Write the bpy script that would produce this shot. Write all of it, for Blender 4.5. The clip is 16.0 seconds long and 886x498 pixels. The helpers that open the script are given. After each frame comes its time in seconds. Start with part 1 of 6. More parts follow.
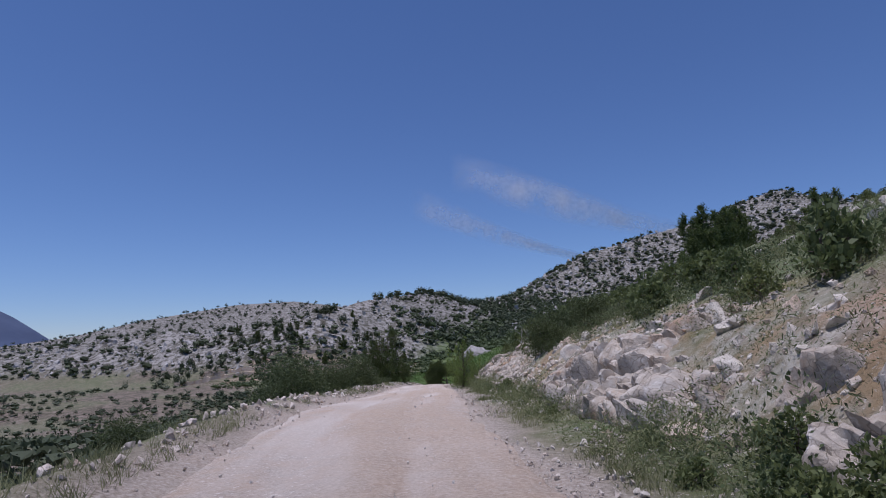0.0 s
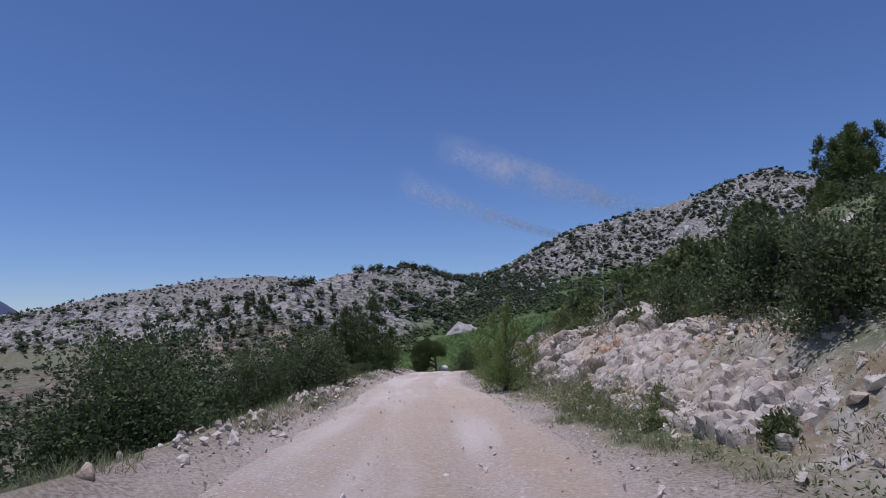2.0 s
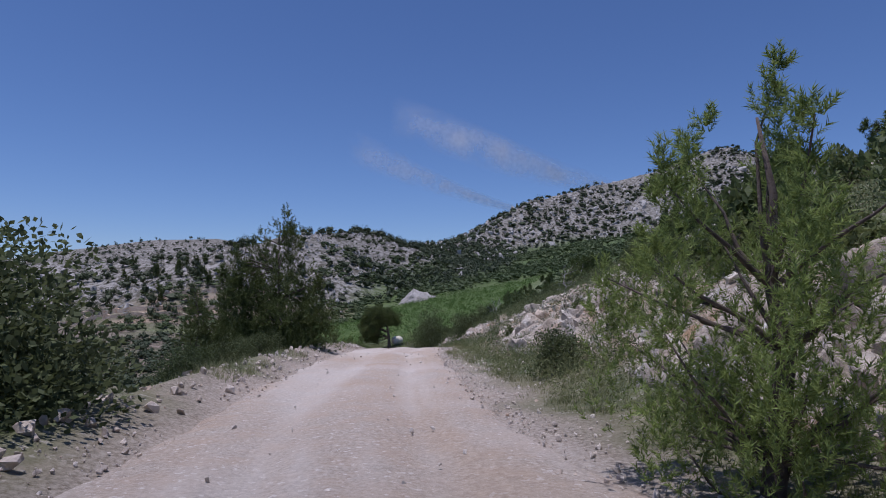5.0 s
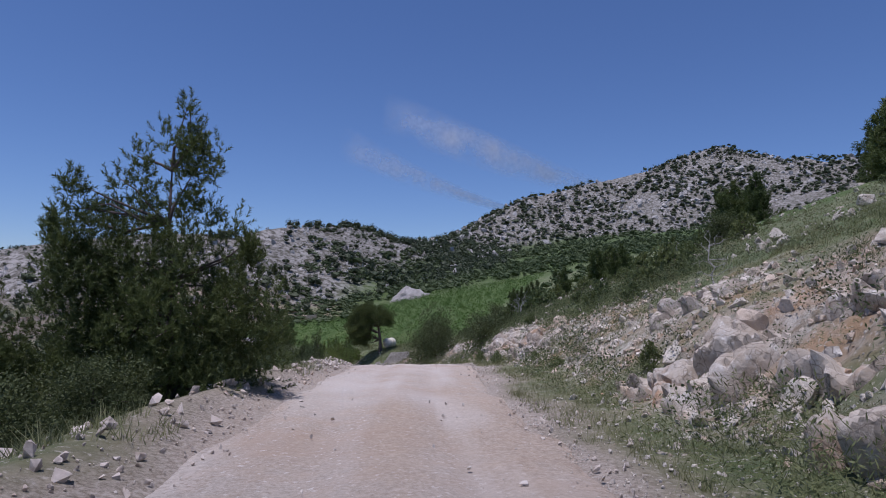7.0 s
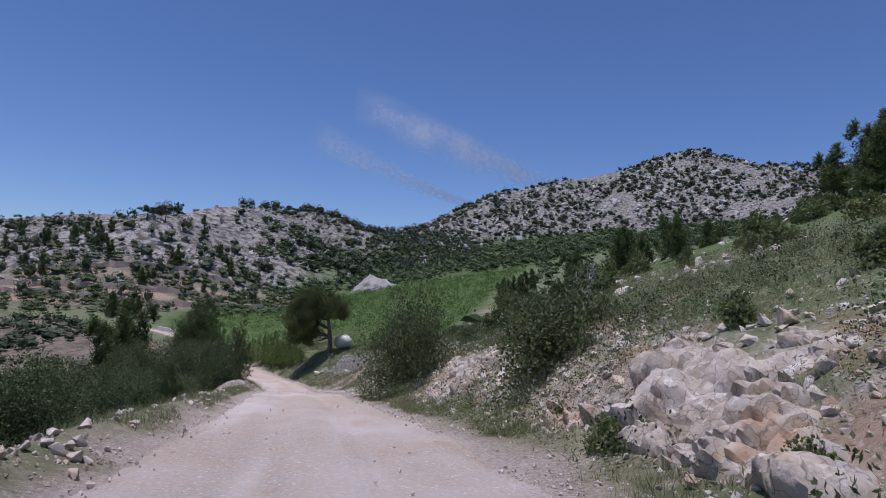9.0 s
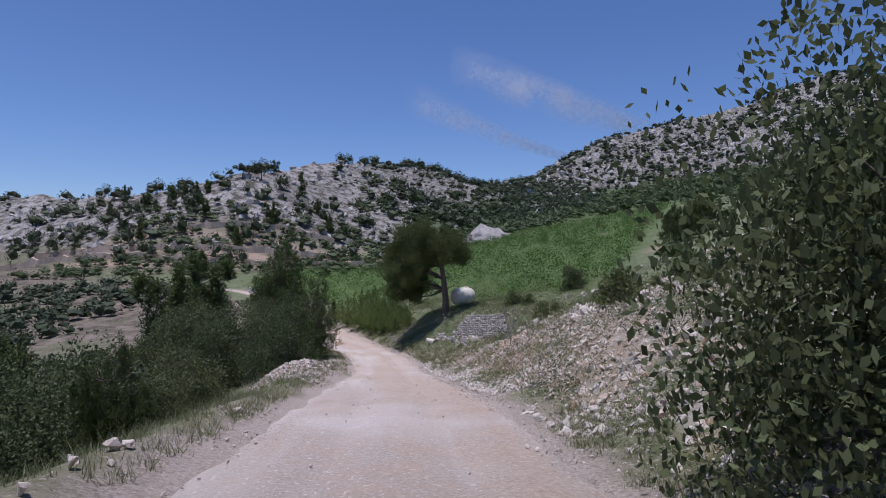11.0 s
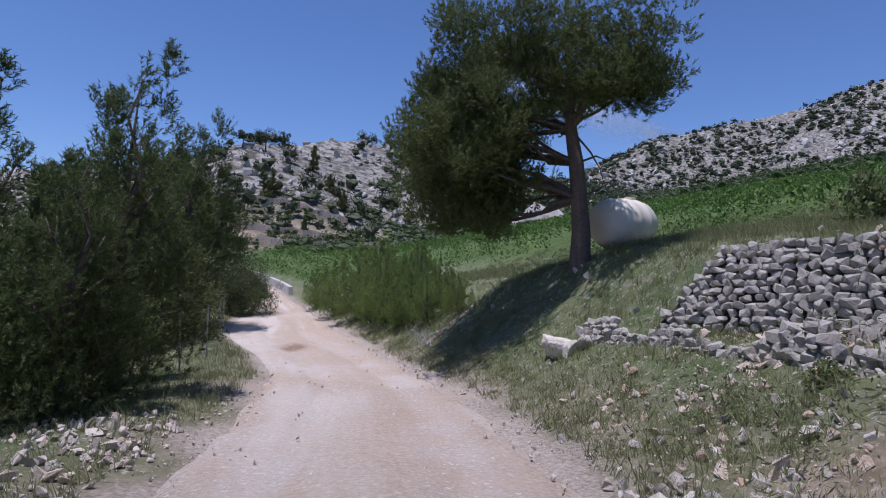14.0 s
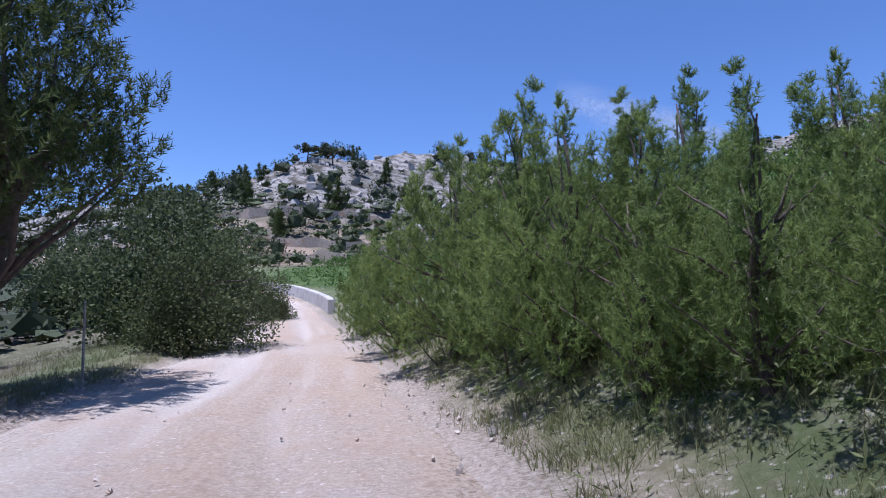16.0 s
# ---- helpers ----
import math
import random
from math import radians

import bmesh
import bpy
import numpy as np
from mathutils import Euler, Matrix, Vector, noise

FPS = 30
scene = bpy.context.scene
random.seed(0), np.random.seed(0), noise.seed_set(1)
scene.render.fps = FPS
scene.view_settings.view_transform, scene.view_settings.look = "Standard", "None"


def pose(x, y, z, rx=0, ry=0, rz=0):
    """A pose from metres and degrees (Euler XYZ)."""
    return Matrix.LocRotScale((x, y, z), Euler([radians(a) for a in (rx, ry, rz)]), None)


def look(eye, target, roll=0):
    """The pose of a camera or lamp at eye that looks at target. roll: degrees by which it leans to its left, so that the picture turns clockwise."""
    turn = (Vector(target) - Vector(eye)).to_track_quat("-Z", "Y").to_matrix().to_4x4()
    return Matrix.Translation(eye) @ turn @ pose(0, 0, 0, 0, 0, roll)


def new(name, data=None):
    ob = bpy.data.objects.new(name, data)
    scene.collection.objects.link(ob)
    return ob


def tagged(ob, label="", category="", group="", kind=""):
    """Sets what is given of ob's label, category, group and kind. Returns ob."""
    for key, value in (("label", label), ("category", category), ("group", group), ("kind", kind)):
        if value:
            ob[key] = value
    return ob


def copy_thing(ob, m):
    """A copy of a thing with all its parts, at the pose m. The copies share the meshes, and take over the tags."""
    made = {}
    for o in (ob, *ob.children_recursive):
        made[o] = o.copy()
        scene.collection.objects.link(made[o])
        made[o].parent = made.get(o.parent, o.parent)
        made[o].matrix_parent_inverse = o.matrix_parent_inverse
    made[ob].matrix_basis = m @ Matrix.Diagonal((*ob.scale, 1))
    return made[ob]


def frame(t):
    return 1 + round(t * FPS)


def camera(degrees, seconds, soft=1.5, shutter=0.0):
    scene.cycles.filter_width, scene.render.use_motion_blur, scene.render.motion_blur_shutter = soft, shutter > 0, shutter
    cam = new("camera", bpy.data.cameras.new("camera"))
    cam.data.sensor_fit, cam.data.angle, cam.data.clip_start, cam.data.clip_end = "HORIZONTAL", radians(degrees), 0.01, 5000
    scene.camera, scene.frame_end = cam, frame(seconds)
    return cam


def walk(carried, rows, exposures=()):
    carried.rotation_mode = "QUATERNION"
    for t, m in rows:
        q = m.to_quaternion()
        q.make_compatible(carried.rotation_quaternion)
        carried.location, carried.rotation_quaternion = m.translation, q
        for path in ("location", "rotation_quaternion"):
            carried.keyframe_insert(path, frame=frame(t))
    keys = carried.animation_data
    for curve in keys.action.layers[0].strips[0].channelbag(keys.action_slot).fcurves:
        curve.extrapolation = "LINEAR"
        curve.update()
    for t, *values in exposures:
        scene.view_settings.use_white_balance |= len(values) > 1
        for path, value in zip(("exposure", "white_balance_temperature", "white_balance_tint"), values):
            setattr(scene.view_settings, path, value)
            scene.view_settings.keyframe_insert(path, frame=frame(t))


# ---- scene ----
cam = camera(73.0, 16.0, soft=1.0)
PATH = [
    (0, (0.000, 0.000, -0.000), (0.001, 9.877, 1.563), -2.09),
    (0.5, (-0.597, 5.631, 0.017), (-0.466, 15.561, 1.185), -1.37),
    (1, (-0.943, 9.776, -0.145), (-0.857, 19.727, 0.845), -1.92),
    (1.5, (-1.286, 14.085, -0.311), (-1.259, 24.030, 0.735), -2.04),
    (2, (-1.658, 17.882, -0.346), (-1.363, 27.807, 0.843), -1.50),
    (2.5, (-1.633, 20.964, -0.492), (-0.969, 30.881, 0.618), -0.28),
    (3, (-1.699, 24.058, -0.602), (-0.907, 33.980, 0.357), 0.01),
    (3.5, (-1.713, 26.822, -0.748), (-0.773, 36.739, 0.121), -0.01),
    (4, (-1.664, 29.569, -0.964), (-0.652, 39.472, -0.012), 0.29),
    (4.5, (-1.713, 32.297, -1.154), (-0.618, 42.212, -0.444), 0.02),
    (4.7, (-1.713, 33.344, -1.244), (-0.664, 43.265, -0.546), -0.09),
    (6.8, (-1.963, 45.059, -1.681), (-0.685, 54.957, -1.061), -0.20),
    (7, (-1.862, 47.268, -1.785), (-0.638, 57.170, -1.113), 0.46),
    (7.5, (-1.596, 53.103, -2.156), (-0.165, 62.970, -1.380), 1.62),
    (8, (-1.154, 58.663, -2.454), (0.562, 68.471, -1.523), 1.98),
    (8.5, (-0.579, 63.715, -2.758), (1.330, 73.492, -1.889), 2.65),
    (9, (-0.039, 68.999, -3.163), (1.730, 78.822, -2.535), 2.50),
    (9.5, (0.221, 74.414, -3.748), (1.618, 84.313, -3.497), 1.09),
    (10, (0.069, 78.359, -4.291), (0.914, 88.320, -4.042), 0.83),
    (10.2, (-0.015, 80.248, -4.498), (0.564, 90.231, -4.539), 0.70),
    (12.3, (-1.565, 104.343, -8.097), (-1.696, 114.341, -8.196), 0.16),
    (12.5, (-1.566, 106.368, -8.484), (-1.688, 116.363, -8.776), 0.76),
    (13, (-2.026, 110.872, -9.329), (-2.059, 120.867, -9.623), 1.45),
    (13.5, (-2.528, 115.183, -10.060), (-2.685, 125.180, -10.257), 1.33),
    (14, (-3.046, 119.379, -10.691), (-3.399, 129.372, -10.580), 1.53),
    (14.5, (-3.582, 123.231, -11.200), (-4.133, 133.215, -11.044), -0.33),
    (15, (-4.286, 128.701, -11.779), (-5.128, 138.661, -11.455), -0.34),
    (15.5, (-5.476, 134.149, -12.296), (-6.720, 144.066, -11.982), -1.85),
    (16, (-6.781, 138.873, -12.751), (-8.449, 148.715, -12.158), -0.96),
]
walk(cam, [(t, look(eye, target, roll)) for t, eye, target, roll in PATH],
     [(0, -0.22, 5500, 25), (5, -0.22, 5500, 25), (9.5, -0.1, 5550, 25), (12.5, 0.0, 5500, 25), (15, 0.32, 5400, 25), (16, 0.5, 5200, 25)])

# ---- light and sky ----
SUN = Vector((-0.17, -0.06, 0.98)).normalized()
world = bpy.data.worlds.new("sky")
scene.world = world
world.use_nodes = True
wn = world.node_tree
sky = wn.nodes.new("ShaderNodeTexSky")
sky.sky_type, sky.sun_disc = "NISHITA", False
sky.sun_elevation, sky.sun_rotation = math.asin(SUN.z), math.atan2(SUN.x, SUN.y)
sky.altitude, sky.air_density, sky.dust_density, sky.ozone_density = 600, 1.0, 0.0, 6.5
wn.nodes["Background"].inputs["Strength"].default_value = 0.088
wn.links.new(sky.outputs[0], wn.nodes["Background"].inputs["Color"])
lamp = bpy.data.lights.new("sun", "SUN")
lamp.energy, lamp.angle, lamp.color = 4.2, radians(0.5), (1.0, 0.925, 0.81)
sun = new("sun", lamp)
sun.matrix_world = look((0, 0, 200), Vector((0, 0, 200)) - SUN)


# ---- number noise ----
def lattice(ix, iy, seed):
    h = (ix.astype(np.int64) * 374761393 + iy.astype(np.int64) * 668265263 + seed * 1442695041) & 0x7FFFFFFF
    h = ((h ^ (h >> 13)) * 1274126177) & 0x7FFFFFFF
    return ((h ^ (h >> 16)) & 0xFFFF) / 65535.0


def value_noise(x, y, seed=0):
    ix, iy = np.floor(x), np.floor(y)
    fx, fy = x - ix, y - iy
    fx, fy = fx * fx * (3 - 2 * fx), fy * fy * (3 - 2 * fy)
    a, b = lattice(ix, iy, seed), lattice(ix + 1, iy, seed)
    c, e = lattice(ix, iy + 1, seed), lattice(ix + 1, iy + 1, seed)
    return (a + (b - a) * fx) * (1 - fy) + (c + (e - c) * fx) * fy


def fbm(x, y, size, octaves=3, seed=0):
    """Noise in -1..1 with lumps of that size in metres."""
    out, amp, tot = 0.0, 1.0, 0.0
    for o in range(octaves):
        out = out + amp * (2 * value_noise(x / size * 2**o + 17.3 * o, y / size * 2**o - 9.1 * o, seed + o) - 1)
        tot += amp
        amp *= 0.5
    return out / tot


def value_cells(x, y, size, seed):
    """One height for each cell of an uneven patchwork, like broken blocks."""
    best, out = np.full(np.shape(x), 1e9), np.zeros(np.shape(x))
    ix, iy = np.floor(x / size), np.floor(y / size)
    for a in (-1, 0, 1):
        for b in (-1, 0, 1):
            cx, cy = ix + a, iy + b
            far = np.hypot(x / size - cx - lattice(cx, cy, seed), y / size - cy - lattice(cx, cy, seed + 1))
            near = far < best
            best, out = np.where(near, far, best), np.where(near, lattice(cx, cy, seed + 2), out)
    return out


def fractured(x, y, size, seed):
    """Broken rock: blocks of uneven height, each tilted its own way, with cracks between them."""
    best, second, out, cell = np.full(np.shape(x), 1e9), np.full(np.shape(x), 1e9), np.zeros(np.shape(x)), np.zeros(np.shape(x))
    ix, iy = np.floor(x / size), np.floor(y / size)
    for a in (-1, 0, 1):
        for b in (-1, 0, 1):
            cx, cy = ix + a, iy + b
            ox, oy = x / size - cx - lattice(cx, cy, seed), y / size - cy - lattice(cx, cy, seed + 1)
            far = np.hypot(ox, oy)
            tilt = (lattice(cx, cy, seed + 3) - 0.5) * 1.7 * ox + (lattice(cx, cy, seed + 4) - 0.5) * 1.7 * oy
            near = far < best
            second = np.where(near, best, np.minimum(second, far))
            cell = np.where(near, cx * 1000 + cy, cell)
            best, out = np.where(near, far, best), np.where(near, lattice(cx, cy, seed + 2) + 0.65 * tilt, out)
    return out, second - best, cell


def step(a, b, v):
    u = np.clip((v - a) / (b - a), 0, 1)
    return u * u * (3 - 2 * u)


# ---- the lie of the land ----
ROAD_Y = [-60, 0, 14, 18, 32, 46, 59, 69, 74, 80, 92, 104, 111, 119, 123, 129, 134, 139, 147, 156, 166, 176, 186, 220]
ROAD_X = [0.6, 0.1, -1.2, -1.5, -1.6, -1.8, -1.0, 0.1, 0.3, 0.1, -0.7, -1.5, -2.0, -3.2, -4.0, -5.0, -6.1, -7.9, -11.2, -15.0, -19.2, -25.5, -38, -95]
ROAD_Z = [-1.3, -1.4, -1.68, -1.75, -2.55, -3.1, -3.85, -4.56, -5.15, -5.88, -7.7, -9.5, -10.75, -12.1, -12.6, -13.2, -13.7, -14.15, -14.5, -14.35, -13.85, -13.2, -12.5, -9.5]
_yy = np.arange(-70, 230, 0.5)
_soft = np.exp(-0.5 * (np.arange(-12, 13) / 5.0) ** 2)
_soft /= _soft.sum()
_cx = np.convolve(np.pad(np.interp(_yy, ROAD_Y, ROAD_X), 12, mode="edge"), _soft, "valid")
_cz = np.convolve(np.pad(np.interp(_yy, ROAD_Y, ROAD_Z), 12, mode="edge"), _soft, "valid")


def road_x(y):
    return np.interp(y, _yy, _cx)


def road_z(y):
    return np.interp(y, _yy, _cz)


def left_half(y):
    """From the middle line to the left edge of the worn track."""
    return np.interp(y, [-60, 15, 27, 38, 50, 56, 75, 90, 113, 118, 121, 133, 139, 142, 146, 152, 160, 230], [2.9, 2.9, 2.85, 2.4, 2.3, 2.5, 2.75, 2.65, 2.55, 1.95, 1.55, 1.5, 1.95, 2.5, 3.0, 2.1, 1.8, 1.8])


def right_half(y):
    """From the middle line to the right edge of the worn track."""
    return np.interp(y, [-60, 10, 20, 37, 41, 62, 70, 84, 112, 120, 127, 135, 142, 150, 156, 163, 230], [1.7, 1.7, 2.2, 2.2, 1.7, 1.7, 2.05, 2.2, 2.0, 2.15, 2.5, 2.3, 2.7, 2.75, 2.5, 1.8, 1.8])


def bench_half(y):
    return np.interp(y, [-60, 95, 122, 136, 143, 150, 230], [2.35, 2.35, 1.9, 1.95, 2.4, 2.0, 1.8])


def road_half(y):
    """From the middle line to the foot of the cutting or bank."""
    return np.maximum(bench_half(y), right_half(y))


# crest lines of the hills: x, y, z and the slope that falls from there
CREST = [
    (-420, 330, -5, 0.30), (-185, 300, 8, 0.36), (-146, 290, 11, 0.42), (-95, 268, 9, 0.48), (-74, 264, 11.5, 0.5), (-54, 262, 16.5, 0.52), (-36, 300, 22, 0.42),
    (-14, 381, 32, 0.32), (14, 425, 28, 0.28), (53, 470, 34, 0.30), (82, 520, 44, 0.40), (144, 600, 86, 0.55),
    (227, 640, 110, 0.55), (283, 640, 124, 0.55), (322, 640, 141, 0.55), (365, 620, 150, 0.55), (388, 560, 122, 0.5), (470, 420, 105, 0.4),
]
BACK_CREST = [(-1100, 820, -30, 0.35), (-494, 800, 28, 0.35), (-405, 800, 45, 0.35), (-278, 800, 62, 0.35), (-200, 800, 64, 0.35), (-90, 800, 48, 0.35)]


def hills(x, y, crest):
    """The height of slopes that fall away from a crest line."""
    best = np.full(np.shape(x), -1e3)
    for (ax, ay, az, sa), (bx, by, bz, sb) in zip(crest, crest[1:]):
        dx, dy = bx - ax, by - ay
        u = np.clip(((x - ax) * dx + (y - ay) * dy) / (dx * dx + dy * dy), 0, 1)
        far = np.hypot(x - ax - u * dx, y - ay - u * dy)
        best = np.maximum(best, az + u * (bz - az) - (sa + u * (sb - sa)) * far)
    return best


def field_z(x, y):
    return -10.27 + 0.043 * (np.clip(y, 100, 420) - 136) + 0.20 * (np.clip(x, -14, 160) - 1.35)


WALL_A, WALL_B = np.array([0.35, 129.9]), np.array([3.5, 126.4])
WALL_ALONG = (WALL_B - WALL_A) / np.linalg.norm(WALL_B - WALL_A)
WALL_BACK = np.array([-WALL_ALONG[1], WALL_ALONG[0]])


def wall_foot(u):
    return -11.95 + 0.09 * u


def ground_z(x, y, fine=True):
    x, y = np.asarray(x, float), np.asarray(y, float)
    d = x - road_x(y)
    w, rz = road_half(y), road_z(y)
    r, l = d - w, -d - left_half(y)
    r_bank = r * 6.6 / (6.6 - (w - bench_half(y)))
    late = step(112, 130, y)
    # right: verge, rock cutting, hillside
    wob = 0.5 * fbm(x, y, 9, 2, 3)
    cut = np.interp(r + wob, [0, 0.8, 1.8, 2.6, 3.2, 4.2, 5.2, 8.5, 32, 60, 85, 300], [0, 0.08, 0.42, 1.15, 1.7, 2.1, 2.6, 3.9, 13, 21, 24, 34])
    bank = np.interp((r_bank + 0.3 * wob) / np.interp(y, [127, 133, 150], [1.0, 0.78, 0.9]), [0, 0.5, 1.6, 2.6, 4.2, 5.5, 6.6, 60], [0, 0.12, 0.75, 1.5, 2.6, 3.9, 4.2, 4.2])
    fz = field_z(x, y)
    shelf = np.interp(y, [135, 142, 175, 190], [1.0, 0.72, 0.8, 1.0])
    fz0 = fz
    fz = rz + (fz - rz) * (shelf + (1 - shelf) * step(7, 17, r))
    reach = np.interp(y, [120, 150, 175], [6.6, 7.5, 14])
    bank = np.where(r > 0, np.minimum(rz + bank * np.maximum(fz - rz, 1) / 4.2, rz + (fz - rz) * np.clip(r / reach, 0, 1) * np.interp(y, [150, 165], [3, 1])), rz)
    bank = np.where(r > reach, fz, bank)
    right = (rz + cut) * (1 - late) + bank * late
    right = np.where(r > 14, np.maximum(right, 0) * 0 + (rz + cut) * (1 - step(112, 150, y)) + np.maximum(bank, fz) * step(112, 150, y), right)
    fz = fz0
    # left: berm, then down to the valley
    drop0 = np.interp(l, [0, 0.4, 0.9, 1.5, 3, 7, 15, 40, 100, 400], [0, 0.12, 0.3, 0.15, -0.6, -2.2, -3.6, -5, -7, -12])
    drop1 = np.interp(l, [0, 1, 3, 8, 40, 400], [0, 0.1, -0.15, -0.9, -2, -4])
    left = rz + drop0 * (1 - late) + drop1 * late
    valley = np.interp(np.hypot(np.minimum(x + 30, 0) * 0.5, y - 234), [0, 60], [-9.3, -12.5])
    left = left * (1 - step(150, 205, y)) + valley * step(150, 205, y)
    z = np.where(r > 0, right, np.where(l > 0, left, rz))
    far = step(188, 225, y)
    z = z * (1 - far) + np.where(d > 0, fz, np.where(x > -34, fz, valley)) * far
    # the bank is cut back to the dry stone wall
    u = (x - WALL_A[0]) * WALL_ALONG[0] + (y - WALL_A[1]) * WALL_ALONG[1]
    v = (x - WALL_A[0]) * WALL_BACK[0] + (y - WALL_A[1]) * WALL_BACK[1]
    cutback = step(-0.6, 0.6, u) * (1 - step(5.5, 8.0, u)) * (1 - step(0.15, 0.55, v)) * (v > -4)
    z = z - cutback * np.maximum(z - wall_foot(u) + 0.04 * np.maximum(-v, 0), 0)
    # heap of gravel tipped beside the track
    z = z + 0.85 * np.exp(-(((x + 7.2) / 1.6) ** 2 + ((y - 115.0) / 2.6) ** 2)) * (l > 0)
    hill = hills(x, y, CREST)
    h2 = hills(x, y, BACK_CREST)
    lump = step(-2, 8, hill - z)
    hill = hill + lump * (2.2 * fbm(x, y, 38, 3, 11) + 0.9 * fbm(x, y, 9, 2, 12))
    k = np.clip(hill - z, -6, 6)
    z = np.where(y > 150, np.where(k >= 6, hill, np.where(k <= -6, z, z + (k + 6) ** 2 / 24)), z)
    z = np.maximum(z, h2)
    if fine:
        near = np.exp(-np.maximum(np.abs(d) - 60, 0) / 40)
        off = step(0.1, 1.2, np.maximum(r, l))
        z = z + off * near * (0.10 * fbm(x, y, 2.3, 3, 21) + 0.25 * fbm(x, y, 11, 2, 22) * step(2, 8, np.maximum(r, l)))
        rock = rock_mask(x, y)
        jx, jy = x + 0.5 * fbm(x, y, 1.5, 2, 34), y + 0.5 * fbm(x, y, 1.5, 2, 35)
        block = value_cells(jx, jy, 0.95, 36) * 0.6 + value_cells(jx + jy, jy - jx, 0.55, 37) * 0.25
        z = z + rock * ((block - 0.45) * 0.4 - 0.10)
        ridge = np.abs(fbm(x + 0.6 * y, y * 0.7, 2.1, 2, 31)) * 1.1 + np.abs(fbm(x, y, 0.75, 2, 33)) * 0.4
        z = z + rock * (0.16 * ridge - 0.06)
    return z


def rock_mask(x, y):
    """Where bare rock breaks through the cutting beside the road."""
    d = x - road_x(y)
    r = d - road_half(y)
    m = step(0.9, 2.0, r + 0.6 * fbm(x, y, 5, 2, 41)) * (1 - step(3.6, 6.2, r + 2.0 * fbm(x, y, 8, 2, 42)))
    m = m * (0.55 + 0.45 * step(-0.2, 0.5, fbm(x, y, 20, 2, 44)))
    return m * step(-0.55, 0.0, fbm(x, y, 7, 2, 43) + 0.25) * (1 - step(100, 112, y))


def outcrop(x, y):
    """Where the jointed rock of the cutting stands bare."""
    r = x - road_x(y) - road_half(y)
    ledge = step(0.9, 1.7, r) * (1 - step(2.5, 3.7, r + 0.9 * fbm(x, y, 3, 2, 45))) * np.interp(y, [2, 4, 18, 22, 29, 32, 44, 46, 49, 51, 58, 61, 66, 69, 80, 82, 85, 87, 96, 99], [0, 1, 1, 0, 0, 1, 1, 0, 0, 1, 1, 0, 0, 1, 1, 0, 0, 1, 1, 0])
    massive = step(0.9, 1.5, r) * (1 - step(2.5, 3.4, r + 0.9 * fbm(x, y, 2.5, 2, 47))) * np.interp(y, [2.5, 3.5, 16, 18, 22, 23, 33, 34, 37, 38, 41, 42, 49, 50, 54, 55, 71, 72, 77, 78.5], [0, 1, 1, 0, 0, 0.9, 0.9, 0, 0, 1, 1, 0, 0, 1, 1, 0, 0, 1, 1, 0])
    bare = np.maximum(rock_mask(x, y), 0.95 * ledge) * step(-0.02, 0.22, fbm(x, y, 1.8, 3, 46) + 0.02 + 0.16 * ledge)
    return np.maximum(bare, massive * step(-0.22, 0.02, fbm(x, y, 1.5, 3, 46)))


def on_ground(x, y):
    return float(ground_z(np.array([x]), np.array([y]))[0])


# ---- materials ----
def shader(name):
    m = bpy.data.materials.new(name)
    m.use_nodes = True
    return m, m.node_tree, m.node_tree.nodes["Principled BSDF"]


def noise_node(nt, size, detail=4.0, rough=0.6):
    """Noise over the world, with lumps of about that size in metres."""
    geo = nt.nodes.new("ShaderNodeNewGeometry")
    n = nt.nodes.new("ShaderNodeTexNoise")
    n.inputs["Scale"].default_value = 1.0 / size
    n.inputs["Detail"].default_value = detail
    n.inputs["Roughness"].default_value = rough
    nt.links.new(geo.outputs["Position"], n.inputs["Vector"])
    return n.outputs["Fac"]


def ramp(nt, fac, lo, hi):
    r = nt.nodes.new("ShaderNodeMapRange")
    r.inputs["From Min"].default_value, r.inputs["From Max"].default_value = lo, hi
    nt.links.new(fac, r.inputs["Value"])
    return r.outputs["Result"]


def mix(nt, fac, a, b):
    m = nt.nodes.new("ShaderNodeMix")
    m.data_type = "RGBA"
    for key, v in (("Factor", fac), ("A", a), ("B", b)):
        sock = [s for s in m.inputs if s.name == key and (s.type == "RGBA" if key != "Factor" else s.type == "VALUE")][0]
        if isinstance(v, (tuple, float, int)):
            sock.default_value = (*v, 1) if isinstance(v, tuple) else v
        else:
            nt.links.new(v, sock)
    return [s for s in m.outputs if s.type == "RGBA"][0]


def times(nt, a, b):
    m = nt.nodes.new("ShaderNodeMath")
    m.operation = "MULTIPLY"
    for sock, v in zip(m.inputs, (a, b)):
        if isinstance(v, (int, float)):
            sock.default_value = v
        else:
            nt.links.new(v, sock)
    return m.outputs[0]


def mask(nt, name):
    a = nt.nodes.new("ShaderNodeAttribute")
    a.attribute_name = name
    return a.outputs["Fac"]


def relief(nt, bsdf, height, depth, strength=0.6):
    b = nt.nodes.new("ShaderNodeBump")
    b.inputs["Distance"].default_value, b.inputs["Strength"].default_value = depth, strength
    nt.links.new(height, b.inputs["Height"])
    nt.links.new(b.outputs[0], bsdf.inputs["Normal"])


